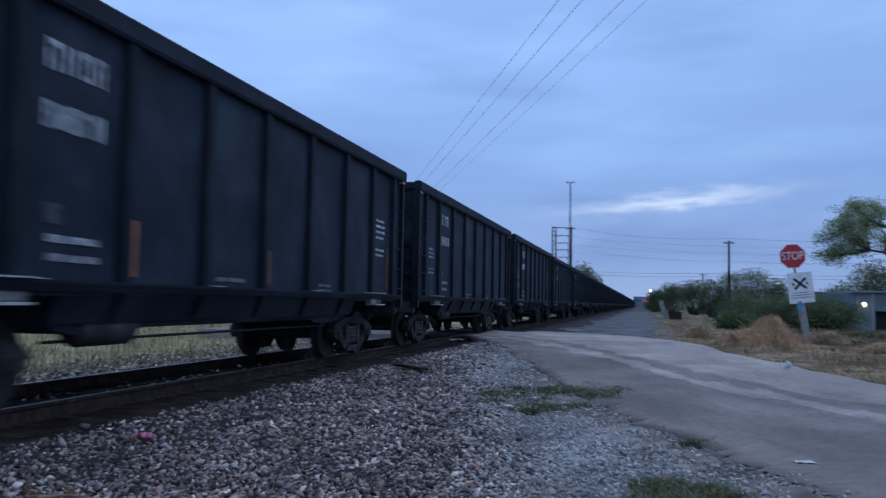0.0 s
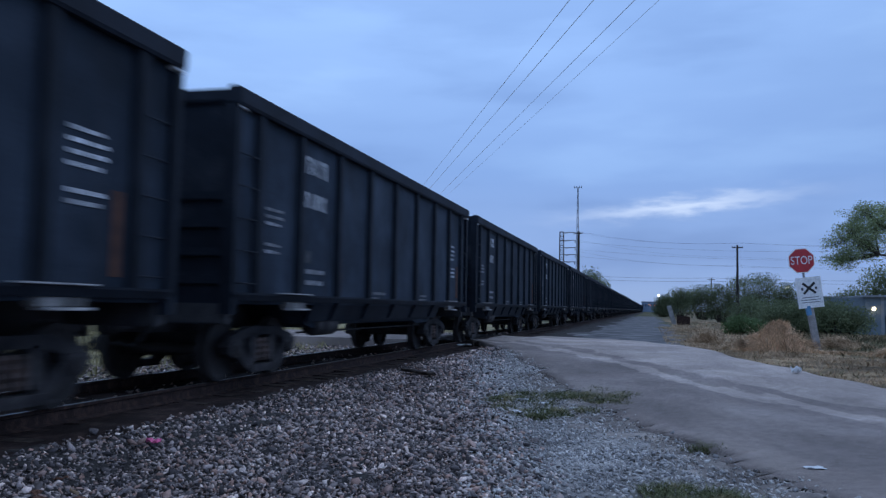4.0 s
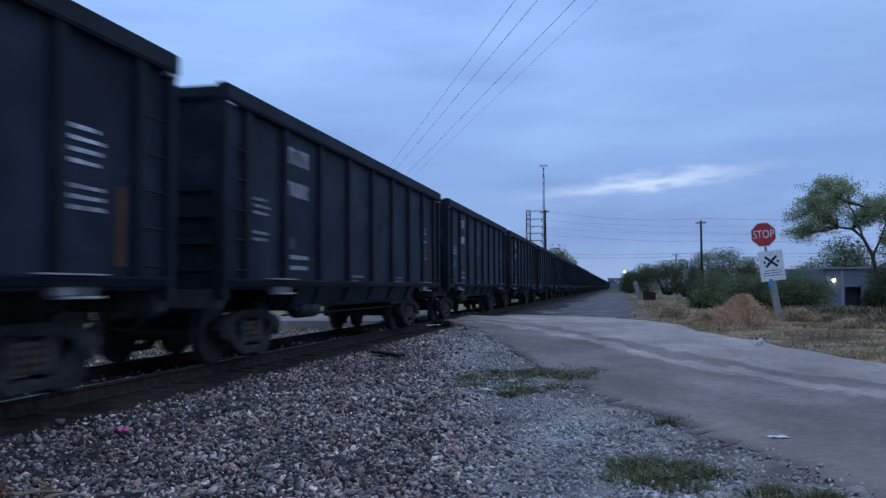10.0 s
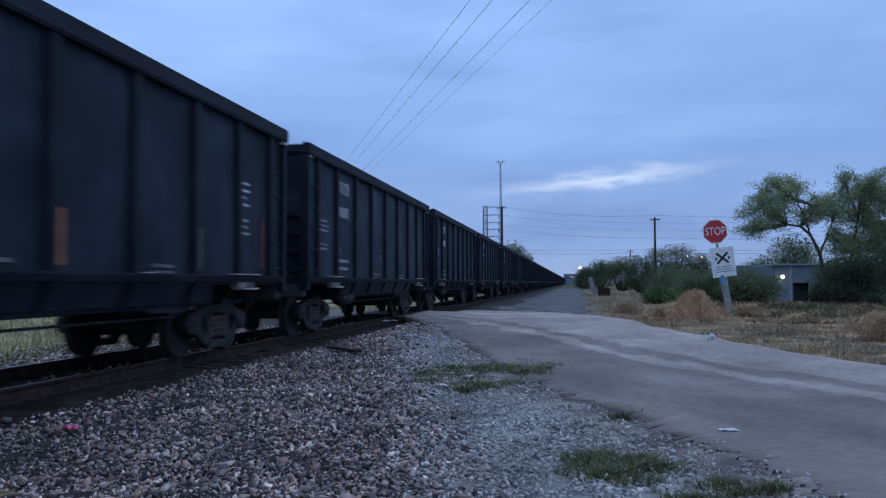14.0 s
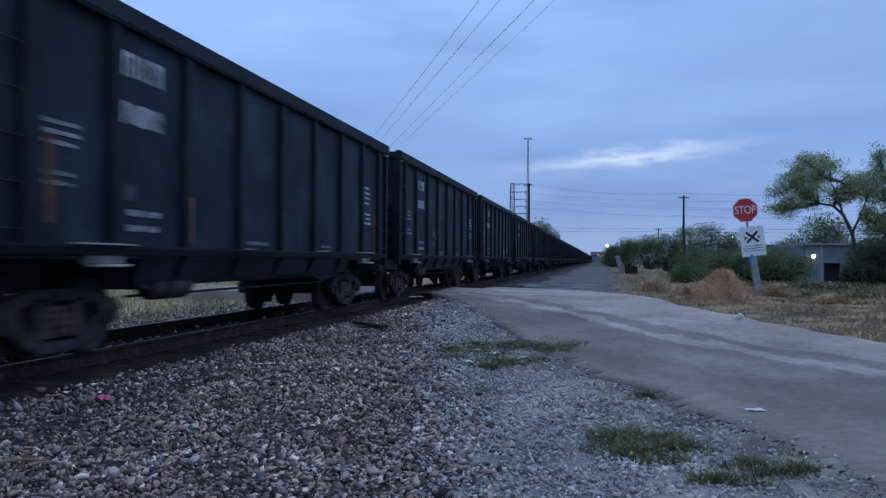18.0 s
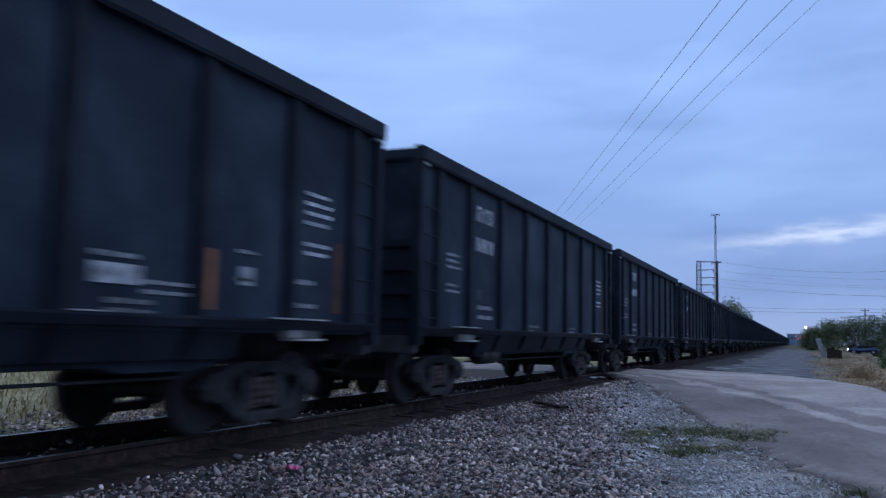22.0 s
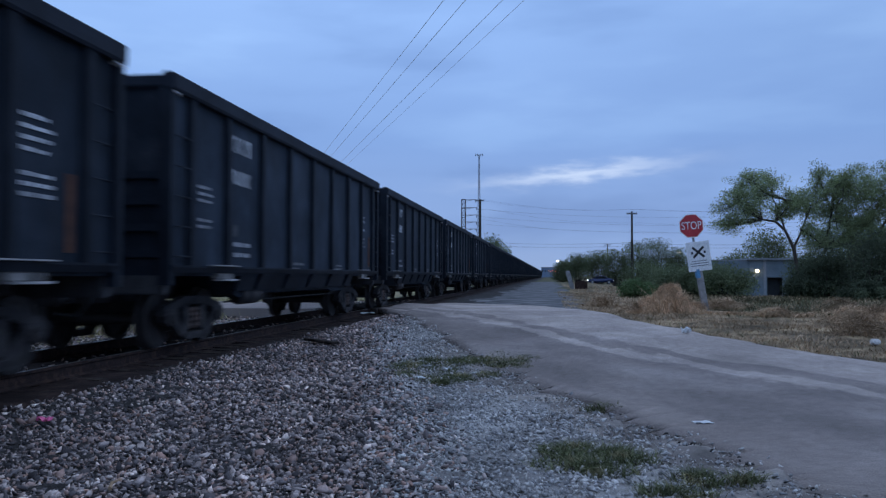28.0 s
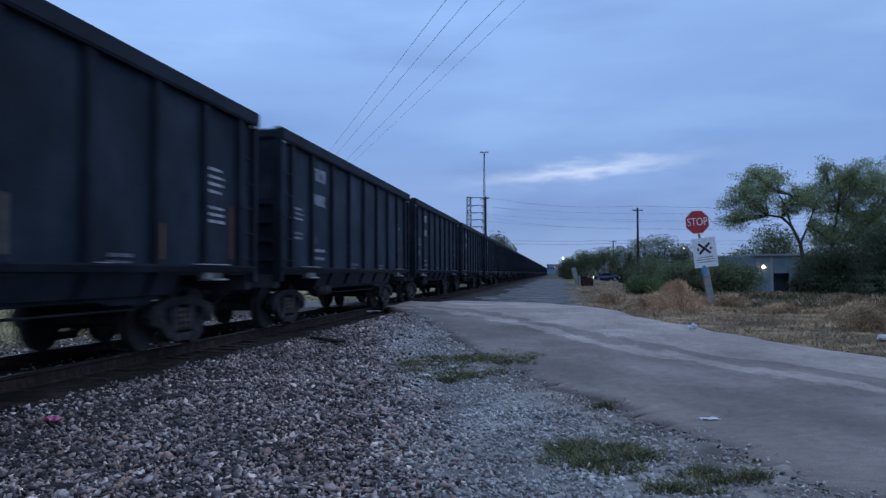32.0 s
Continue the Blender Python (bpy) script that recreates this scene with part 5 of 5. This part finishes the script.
build_street_lamp(29.6, 200, 6.8, 0.28, "lit street lamp among the trees")
build_street_lamp(26.4, 200, 7.2, 0.10, "small dim street lamp among the trees")
build_street_lamp(3.5, 400, 8.1, 0.42, "lit street lamp far down the line")

# ---- far end of the line ----


def build_far_building(x, y, w, h, label):
    b = new("far_building")
    b.matrix_basis = pose(x, y, -0.3)
    part("wall", box(-w / 2, 0, 0, w / 2, 14, h), M_FARWALL, b)
    part("roof", box(-w / 2 - 0.4, -0.4, h, w / 2 + 0.4, 14.4, h + 0.5), M_ROOF, b)
    for i in range(5):
        part("window", box(-w / 2 + w * (i + 0.3) / 5, -0.06, h * 0.55, -w / 2 + w * (i + 0.7) / 5, 0.02, h * 0.8), M_DOOR, b)
    return tagged(b, label, "building")


build_far_building(-1.5, 620, 10, 7.2, "distant blue-grey flat-roofed building")
build_far_building(12, 560, 10, 6.0, "distant low grey building")


def build_signal(x, y, z, mm, r, label):
    s = new("crossing_signal")
    g = float(ground_z(x, y))
    s.matrix_basis = pose(x, y, g)
    part("mast", tube((0, 0, 0), (0, 0, z - g + 0.3), 0.07, 0.06, 8), M_GALV, s)
    part("hood", lathe([(0.0, r * 1.7), (0.06, r * 1.7), (0.10, r * 0.8)], 12, "y", (0, 0.05, z - g)), M_WIRE, s)
    bm = bmesh.new()
    bmesh.ops.create_icosphere(bm, subdivisions=1, radius=r, matrix=pose(0, 0, z - g))
    part("lens", bm, mm, s, "glowing lens", smooth=True)
    return tagged(s, label, "signal")


for sx, sz, mm, r in ((1.2, 3.2, M_REDLAMP, 0.20), (2.0, 3.1, M_REDLAMP, 0.22), (0.2, 2.9, M_REDLAMP, 0.14), (-0.6, 3.4, M_AMBER, 0.12), (3.0, 2.6, M_HEAD, 0.10), (3.5, 0.9, M_HEAD, 0.13), (4.9, 0.7, M_AMBER, 0.12), (4.2, 1.2, M_REDLAMP, 0.10)):
    build_signal(sx, 330, sz, mm, r, "lit signal at the far crossing")


def build_barrier():
    b = new("broken_barrier")
    b.matrix_basis = pose(2.0, 76, float(ground_z(2.0, 76)))
    part("post", box(-0.20, -0.10, -0.2, 0.20, 0.10, 1.70, bevel=0.03, m=pose(0, 0, 0, 0, -16, 0)), M_CONCRETE, b, "leaning pale concrete post")
    part("block", box(0.2, -0.35, -0.2, 1.3, 0.4, 0.72, bevel=0.06), M_RUST, b, "rusty brown block")
    return tagged(b, "leaning concrete post beside a rusty block", "barrier")


build_barrier()

# ---- dry grass, weeds and litter ----


def blades(name, label, x, y, h, w, material, seed, lean=0.35, fan=None):
    rng = np.random.default_rng(seed)
    n = len(x)
    z = ground_z(x, y)
    a = rng.uniform(0, 2 * np.pi, n)
    dx, dy = np.cos(a), np.sin(a)
    ln = rng.normal(0, lean, (n, 2)) * h[:, None]
    if fan is not None:
        ln = ln + np.stack([x - fan[0], y - fan[1]], 1) * 0.35 * h[:, None]
    base = np.stack([x, y, z - 0.01], 1)
    side = np.stack([dx, dy, dx * 0], 1) * (w / 2)[:, None]
    mid = base + np.stack([ln[:, 0] * 0.35, ln[:, 1] * 0.35, h * 0.58], 1)
    tip = base + np.stack([ln[:, 0], ln[:, 1], h * (1 - 0.25 * rng.uniform(0, 1, n))], 1)
    v = np.stack([base - side, base + side, mid - side * 0.7, mid + side * 0.7, tip], 1).reshape(-1, 3)
    k = np.arange(n)[:, None] * 5
    f = np.concatenate([k + [0, 1, 3], k + [0, 3, 2], k + [2, 3, 4]])
    ob = mesh_from(name, v, f, material)
    return tagged(ob, label, "grass", kind="stuff")


def road_right_x(y):
    return np.interp(y, [p[1] for p in ROAD_RIGHT], [p[0] for p in ROAD_RIGHT])


def ellipse(rng, n, cx, cy, rx, ry):
    a, r = rng.uniform(0, 2 * np.pi, n), np.sqrt(rng.uniform(0, 1, n))
    return cx + rx * r * np.cos(a), cy + ry * r * np.sin(a)


x, y, rng = scatter(81, 60000, 0.5, 26, 9, 62, lambda x, y, r: ((x < 3.6 + 2 * r) | (y < 23.0 + 4 * r)) & (x > road_right_x(y) - 0.12 + 0.6 * r) & (edge_noise(x, y, 0.6) > -0.45 + 0.4 * r), 1.2)
blades("dry_grass", "trampled straw-coloured dry grass along the road", x, y, rng.uniform(0.02, 0.10, len(x)) * (1 + 0.8 * (edge_noise(x, y, 0.9) > 0.15)), rng.uniform(0.010, 0.026, len(x)), M_STRAW, 1, 0.9)
rng = np.random.default_rng(82)
xs_, ys_ = [], []
for cx, cy, rx, ry, n in ((3.8, 27.0, 0.45, 0.4, 420), (3.5, 26.7, 0.4, 0.4, 200), (4.1, 26.5, 0.45, 0.4, 150), (3.9, 26.6, 1.0, 0.5, 320), (3.0, 26.3, 0.7, 0.4, 600), (5.3, 26.2, 0.9, 0.5, 500), (6.6, 25.2, 1.2, 0.7, 500), (8.8, 23.4, 1.6, 0.9, 500)):
    a, b = ellipse(rng, n, cx, cy, rx, ry)
    xs_.append(a), ys_.append(b)
x, y = np.concatenate(xs_), np.concatenate(ys_)
hh = 0.12 + 0.3 * np.exp(-((x - 8.6) / 1.4) ** 2) * rng.uniform(0.3, 1.0, len(x)) + 0.7 * np.exp(-((x - 3.7) / 0.6) ** 2) * rng.uniform(0.1, 1.0, len(x)) ** 1.3
blades("dry_weeds", "tall russet dry weeds round the sign post", x, y, hh, rng.uniform(0.010, 0.024, len(x)), M_RUSSET, 2, 0.6, (4.2, 27.0))
# the tangled mound of dead weed against the post
cz_ = rng.uniform(0.0, 1.0, 900) ** 1.2
a_, r_ = rng.uniform(0, 2 * np.pi, 900), np.sqrt(rng.uniform(0, 1, 900))
lump = 1 + 0.25 * np.sin(3 * a_ + 5 * cz_)
cx_ = 3.75 - 0.10 * cz_ + 1.05 * lump * r_ * np.cos(a_) * np.sqrt(1.02 - cz_)
cy_ = 27.2 + 0.55 * r_ * np.sin(a_) * np.sqrt(1.02 - cz_)
v_, f_ = leaf_cards(np.stack([cx_, cy_, cz_ * (0.66 + 0.18 * np.sin(5.3 * cx_)) + ground_z(cx_, cy_)], 1), (0.10, 0.10, 0.07), 22, 0.10, 77, 1.0, 0.06)
tagged(mesh_from("dry_weeds", v_, f_, M_RUSSET), "tangled mound of tan dead weed against the sign post", "weeds", kind="stuff")
x, y, rng = scatter(87, 70000, 1.2, 15, 13, 34, lambda x, y, r: (x > road_right_x(y) + 0.25 * r) & (x < 5.5 + 0.36 * y) & ((x < 4.5 + r) | (y < 23.0 + 3 * r)) & (edge_noise(x * 0.9, y, 0.75) > -0.42 + 0.8 * r), 1.1)
blades("dry_grass", "matted tan dry grass on the verge", x, y, rng.uniform(0.03, 0.11, len(x)) * (1 + 1.0 * (edge_noise(y, x, 0.8) > 0.15)), rng.uniform(0.007, 0.018, len(x)), M_STRAW, 21, 1.1)
x, y, rng = scatter(88, 30000, 4.0, 22, 23.5, 54, lambda x, y, r: (x > 4.6 + 2 * r) & (y > 24 + 3 * r) & (x < 0.48 * y + 1) & (edge_noise(x * 0.6, y * 0.5, 0.8) > -0.45 + 0.6 * r), 1.1)
blades("field_weeds", "dull olive and brown weeds before the thicket", x, y, rng.uniform(0.08, 0.26, len(x)), rng.uniform(0.012, 0.03, len(x)), M_FIELDWEED, 22, 0.8)
hx, hy, hz = [], [], []
for mx_, my_, mw, mh in ((6.4, 25.2, 0.7, 0.20), (8.9, 24.2, 1.1, 0.32), (10.6, 25.6, 1.2, 0.30), (2.9, 27.3, 0.7, 0.26), (5.7, 29.0, 0.8, 0.30), (12.0, 22.0, 1.3, 0.36), (1.9, 31.5, 0.6, 0.3), (9.3, 28.5, 1.0, 0.4), (6.2, 31.5, 1.2, 0.3), (6.7, 19.3, 0.8, 0.42), (8.1, 20.0, 1.2, 0.5), (7.6, 22.4, 1.0, 0.4), (9.6, 21.4, 1.2, 0.5)):
    q = rng.uniform(0, 1, 130)
    a_, r_ = rng.uniform(0, 2 * np.pi, 130), np.sqrt(rng.uniform(0, 1, 130))
    hx.append(mx_ + mw * r_ * np.cos(a_) * np.sqrt(1.02 - q)), hy.append(my_ + 0.6 * mw * r_ * np.sin(a_) * np.sqrt(1.02 - q)), hz.append(q * mh)
hx, hy, hz = np.concatenate(hx), np.concatenate(hy), np.concatenate(hz)
v_, f_ = leaf_cards(np.stack([hx, hy, hz + ground_z(hx, hy)], 1), (0.10, 0.10, 0.05), 11, 0.10, 78, 1.0, 0.06)
tagged(mesh_from("dry_weeds", v_, f_, M_STRAW), "low tangled hummocks of brown dead weed in the grass", "weeds", kind="stuff")
a, b = ellipse(rng, 60, 3.45, 26.9, 0.3, 0.3)
blades("dry_weeds", "tall arching dry seed stalks beside the sign post", a, b, rng.uniform(0.8, 1.2, 60), rng.uniform(0.010, 0.018, 60), M_RUSSET, 12, 0.35)
x, y, rng = scatter(83, 16000, 1.2, 20, 30, 95, lambda x, y, r: (x > 1.5 + 0.6 * r) & (edge_noise(x, y, 0.3) > -0.1 + 0.3 * r), 1.1)
blades("dry_grass", "tufts of dry grass in the field", x, y, rng.uniform(0.06, 0.28, len(x)), rng.uniform(0.02, 0.045, len(x)), M_STRAW, 3, 0.7)
rng = np.random.default_rng(84)
def ragged(cx, cy, rx, ry, n):
    """A patch made of small overlapping tufts."""
    px_, py_ = [], []
    for _ in range(14):
        a, r = rng.uniform(0, 2 * np.pi), np.sqrt(rng.uniform(0, 1))
        k = rng.uniform(0.2, 0.5)
        qx, qy = ellipse(rng, n // 14, cx + rx * r * np.cos(a), cy + ry * r * np.sin(a), rx * k, ry * k)
        px_.append(qx), py_.append(qy)
    return np.concatenate(px_), np.concatenate(py_)


GREEN = [(-1.45, 12.9, 1.0, 1.4, 9000), (-0.85, 13.9, 0.75, 1.0, 5000), (-1.45, 11.5, 0.4, 0.6, 2600), (0.34, 7.05, 0.55, 0.60, 6200), (1.2, 6.35, 0.32, 0.16, 1500), (0.54, 9.5, 0.3, 0.2, 500), (0.86, 5.95, 0.30, 0.12, 900)]
for cx, cy, rx, ry, n in GREEN:
    a, b = ragged(cx, cy, rx * 0.9, ry * 0.9, int(n * (0.62 if cy < 10 else 0.55)))
    n = len(a)
    blades("grass_tuft", "low patch of green and brown grass in the gravel", a, b, rng.uniform(0.03, 0.125, n) * (1 if cy < 10 else 0.95), rng.uniform(0.005, 0.011, n), M_GREEN, int(n), 1.1)
x, y, rng = scatter(86, 26000, 1.5, 24, 10, 60, lambda x, y, r: (x > road_right_x(y) - 0.15 + 0.5 * r) & ((edge_noise(x * 0.7, y * 0.8, 0.8) > 0.42 + 0.2 * r) | (x < road_right_x(y) + 0.9 * r * r) | ((x > 8 + 3 * r) & (y > 25.5 + 2 * r))), 1.2)
blades("green_weeds", "low dull green weeds among the dry grass", x, y, rng.uniform(0.04, 0.17, len(x)), rng.uniform(0.012, 0.03, len(x)), M_GREEN, 8, 0.7)
x, y, rng = scatter(85, 26000, -30, -10.6, 7, 50, lambda x, y, r: r > 0.1 + 0.3 * (edge_noise(x, y, 0.7) < -0.1), 1.3)
blades("field_grass", "pale yellow-green grass beyond the track", x, y, rng.uniform(0.08, 0.3, len(x)), rng.uniform(0.02, 0.05, len(x)), mat("pale_field_blades", (0.40, 0.345, 0.190), 0.9, 0, 0.5, 0.35, None, 0, 10, 0.1, 0, 0, 0.3), 4, 0.5)


def build_scrap(name, x, y, sx, sy, sz, mm, label, rz=20, lift=0.0, category="litter"):
    bm = bmesh.new()
    bmesh.ops.create_grid(bm, x_segments=5, y_segments=4, size=0.5)
    rnd = random.Random(int(x * 100))
    for v in bm.verts:
        v.co = Vector((v.co.x * sx * rnd.uniform(0.8, 1.1), v.co.y * sy * rnd.uniform(0.8, 1.1), rnd.uniform(0, sz)))
    r = bmesh.ops.extrude_face_region(bm, geom=bm.faces[:])
    for v in r["geom"]:
        if isinstance(v, bmesh.types.BMVert):
            v.co.z += 0.006
    ob = link(name, bm, mm)
    ob.matrix_basis = pose(x, y, float(ground_z(x, y)) + lift, 0, 0, rz)
    return tagged(ob, label, category)


build_scrap("paper_scrap", 1.51, 8.65, 0.20, 0.11, 0.02, M_PAPER, "flat pale scrap lying on the asphalt", 15, 0.035)
build_scrap("plastic_scrap", -4.77, 7.45, 0.14, 0.10, 0.05, M_PINK, "bright pink plastic scrap on the ballast", 30, 0.04)
build_scrap("crumpled_cup", 2.95, 18.85, 0.20, 0.16, 0.15, M_PAPER, "crumpled white cup at the road edge", 50, 0.04)
build_scrap("paper_scrap", -5.98, 27.1, 0.50, 0.22, 0.06, M_PAPER, "white scrap on the ballast beside the crossing", 10, 0.06)
for i, (sx_, sy_) in enumerate(((-1.9, 12.9), (-1.55, 12.6), (-1.1, 12.2), (-1.8, 11.6))):
    build_scrap("paper_scrap", sx_, sy_, 0.16, 0.10, 0.03, M_PAPER, "small pale scrap in the grass patch", 40 * i, 0.03)
bm = bmesh.new()
add_box(bm, -0.60, -0.09, 0.0, 0.60, 0.09, 0.05, bevel=0.012)
sl = link("timber_offcut", bm, M_TIE)
sl.matrix_basis = pose(-4.45, 16.0, float(ground_z(-4.45, 16.0)) + 0.055, 0, 0, -47)
tagged(sl, "dark broken timber offcut lying on the ballast", "timber")

for i, (sx_, sy_) in enumerate(((-4.35, 5.35), (-4.22, 5.22), (-4.05, 5.42), (-4.5, 5.5), (-3.9, 5.15), (-4.6, 5.9))):
    build_scrap("dead_leaf", sx_, sy_, 0.11, 0.06, 0.03, M_DEADLEAF, "curled dead brown leaf lying on the ballast", 50 * i, 0.035, "leaf")
for i, (sx_, sy_, ln) in enumerate(((-4.03, 5.3, 0.34), (-3.85, 5.25, 0.2), (-2.99, 5.5, 0.26), (-4.25, 5.6, 0.2))):
    bm = bmesh.new()
    add_tube(bm, (-ln / 2, 0, 0.01), (0, 0.02, 0.018), 0.014, 0.011, 7)
    add_tube(bm, (0, 0.02, 0.018), (ln / 2, -0.01, 0.012), 0.011, 0.006, 7)
    st = link("stick", bm, M_STRAW)
    st.matrix_basis = pose(sx_, sy_, float(ground_z(sx_, sy_)) + 0.045, 0, 0, 25 + 40 * i)
    tagged(st, "short tan stick lying on the ballast", "stick")

bm = bmesh.new()
bmesh.ops.create_icosphere(bm, subdivisions=2, radius=0.085, matrix=Matrix.Diagonal((1.2, 0.9, 0.8, 1)))
rnd_ = random.Random(5)
for v in bm.verts:
    v.co *= rnd_.uniform(0.86, 1.1)
rk = link("rock", bm, M_CHIP)
rk.matrix_basis = pose(6.25, 17.2, float(ground_z(6.25, 17.2)) + 0.07)
tagged(rk, "pale round rock lying in the dry grass", "rock")

# ---- waiting car ----


def build_vehicle():
    v = new("car")
    prof = [(-2.25, 0.30), (-2.28, 0.62), (-2.10, 0.80), (-1.25, 0.92), (-0.55, 1.38), (0.55, 1.42), (1.45, 1.02), (2.15, 0.96), (2.28, 0.66), (2.24, 0.30)]
    bm = prism(prof, -0.86, 0.86, "y")
    bmesh.ops.bevel(bm, geom=bm.edges[:], offset=0.06, segments=2, affect="EDGES")
    part("body", bm, M_CARPAINT, v, "dark blue glossy body", smooth=True)
    for s in (-1, 1):
        part("side_window", prism([(-1.05, 0.97), (-0.52, 1.32), (0.50, 1.35), (1.25, 1.02)], s * 0.862, s * 0.868, "y"), M_GLASS, v)
        for wx in (-1.42, 1.40):
            w = part("wheel", lathe([(-0.11, 0.20), (-0.11, 0.30), (-0.08, 0.33), (0.08, 0.33), (0.11, 0.30), (0.11, 0.20)], 18, "y"), M_RUBBER, v)
            w.matrix_basis = pose(wx, s * 0.80, 0.33)
            part("rim", lathe([(-0.115, 0.05), (-0.118, 0.20), (0.118, 0.20), (0.115, 0.05)], 14, "y"), M_GALV, w)
        bm = bmesh.new()
        bmesh.ops.create_icosphere(bm, subdivisions=1, radius=0.12)
        hl = part("headlight", bm, M_HEAD, v, "lit white headlight", smooth=True)
        hl.matrix_basis = pose(-2.20, s * 0.58, 0.66)
    bm = bmesh.new()
    bmesh.ops.create_icosphere(bm, subdivisions=1, radius=0.10)
    tl = part("rear_lamp", bm, M_HEAD, v, "lit pale rear lamp", smooth=True)
    tl.matrix_basis = pose(2.20, -0.62, 0.72)
    return tagged(v, "dark blue car with lit lamps waiting on the cross street", "car")


vehicle = build_vehicle()

# ---- motions ----


def roll_at(t):
    return float(np.interp(t, [r[0] for r in ROLL], [r[1] for r in ROLL]))


wheelsets = {}
for car, _ in train:
    for tr in car.children:
        if tr.name.startswith("truck"):
            for o in tr.children:
                if o.name.startswith("wheelset"):
                    turned = tr.rotation_euler.z > 1 or tr.rotation_quaternion.z > 0.5
                    wheelsets.setdefault((round(o.location.y, 2), turned), []).append(o)


def motions():
    for car, i in train:
        rows = []
        for t, s in ROLL:
            y = FIRST_Y + CAR_L * i - s
            rows.append((t, pose(float(bend(y)), y, 0)))
        walk(car, rows)
    # the wheelsets turn on their axles as they roll: one turn of keys for each place in a truck, shared by all that sit there
    for (place, turned), sets in wheelsets.items():
        first_set, steps = sets[0], 960
        rows = []
        for i in range(steps + 1):
            t = 32.0 * i / steps
            rows.append((t, pose(0, place, 0.457) @ Matrix.Rotation((-1 if turned else 1) * roll_at(t) / 0.457, 4, "X")))
        walk(first_set, rows)
        keys = first_set.animation_data
        for o in sets[1:]:
            o.rotation_mode = "QUATERNION"
            a = o.animation_data_create()
            a.action = keys.action
            a.action_slot = keys.action_slot
    walk(vehicle, [(0, pose(40, 150, -1.0)), (18.0, pose(40, 150, -1.0)), (20.5, pose(14.6, 150, -0.5)), (21.5, pose(10.8, 150, -0.4)), (22.4, pose(9.0, 150, -0.34)), (23.2, pose(8.8, 150, -0.33)), (32, pose(8.8, 150, -0.33))])


motions()
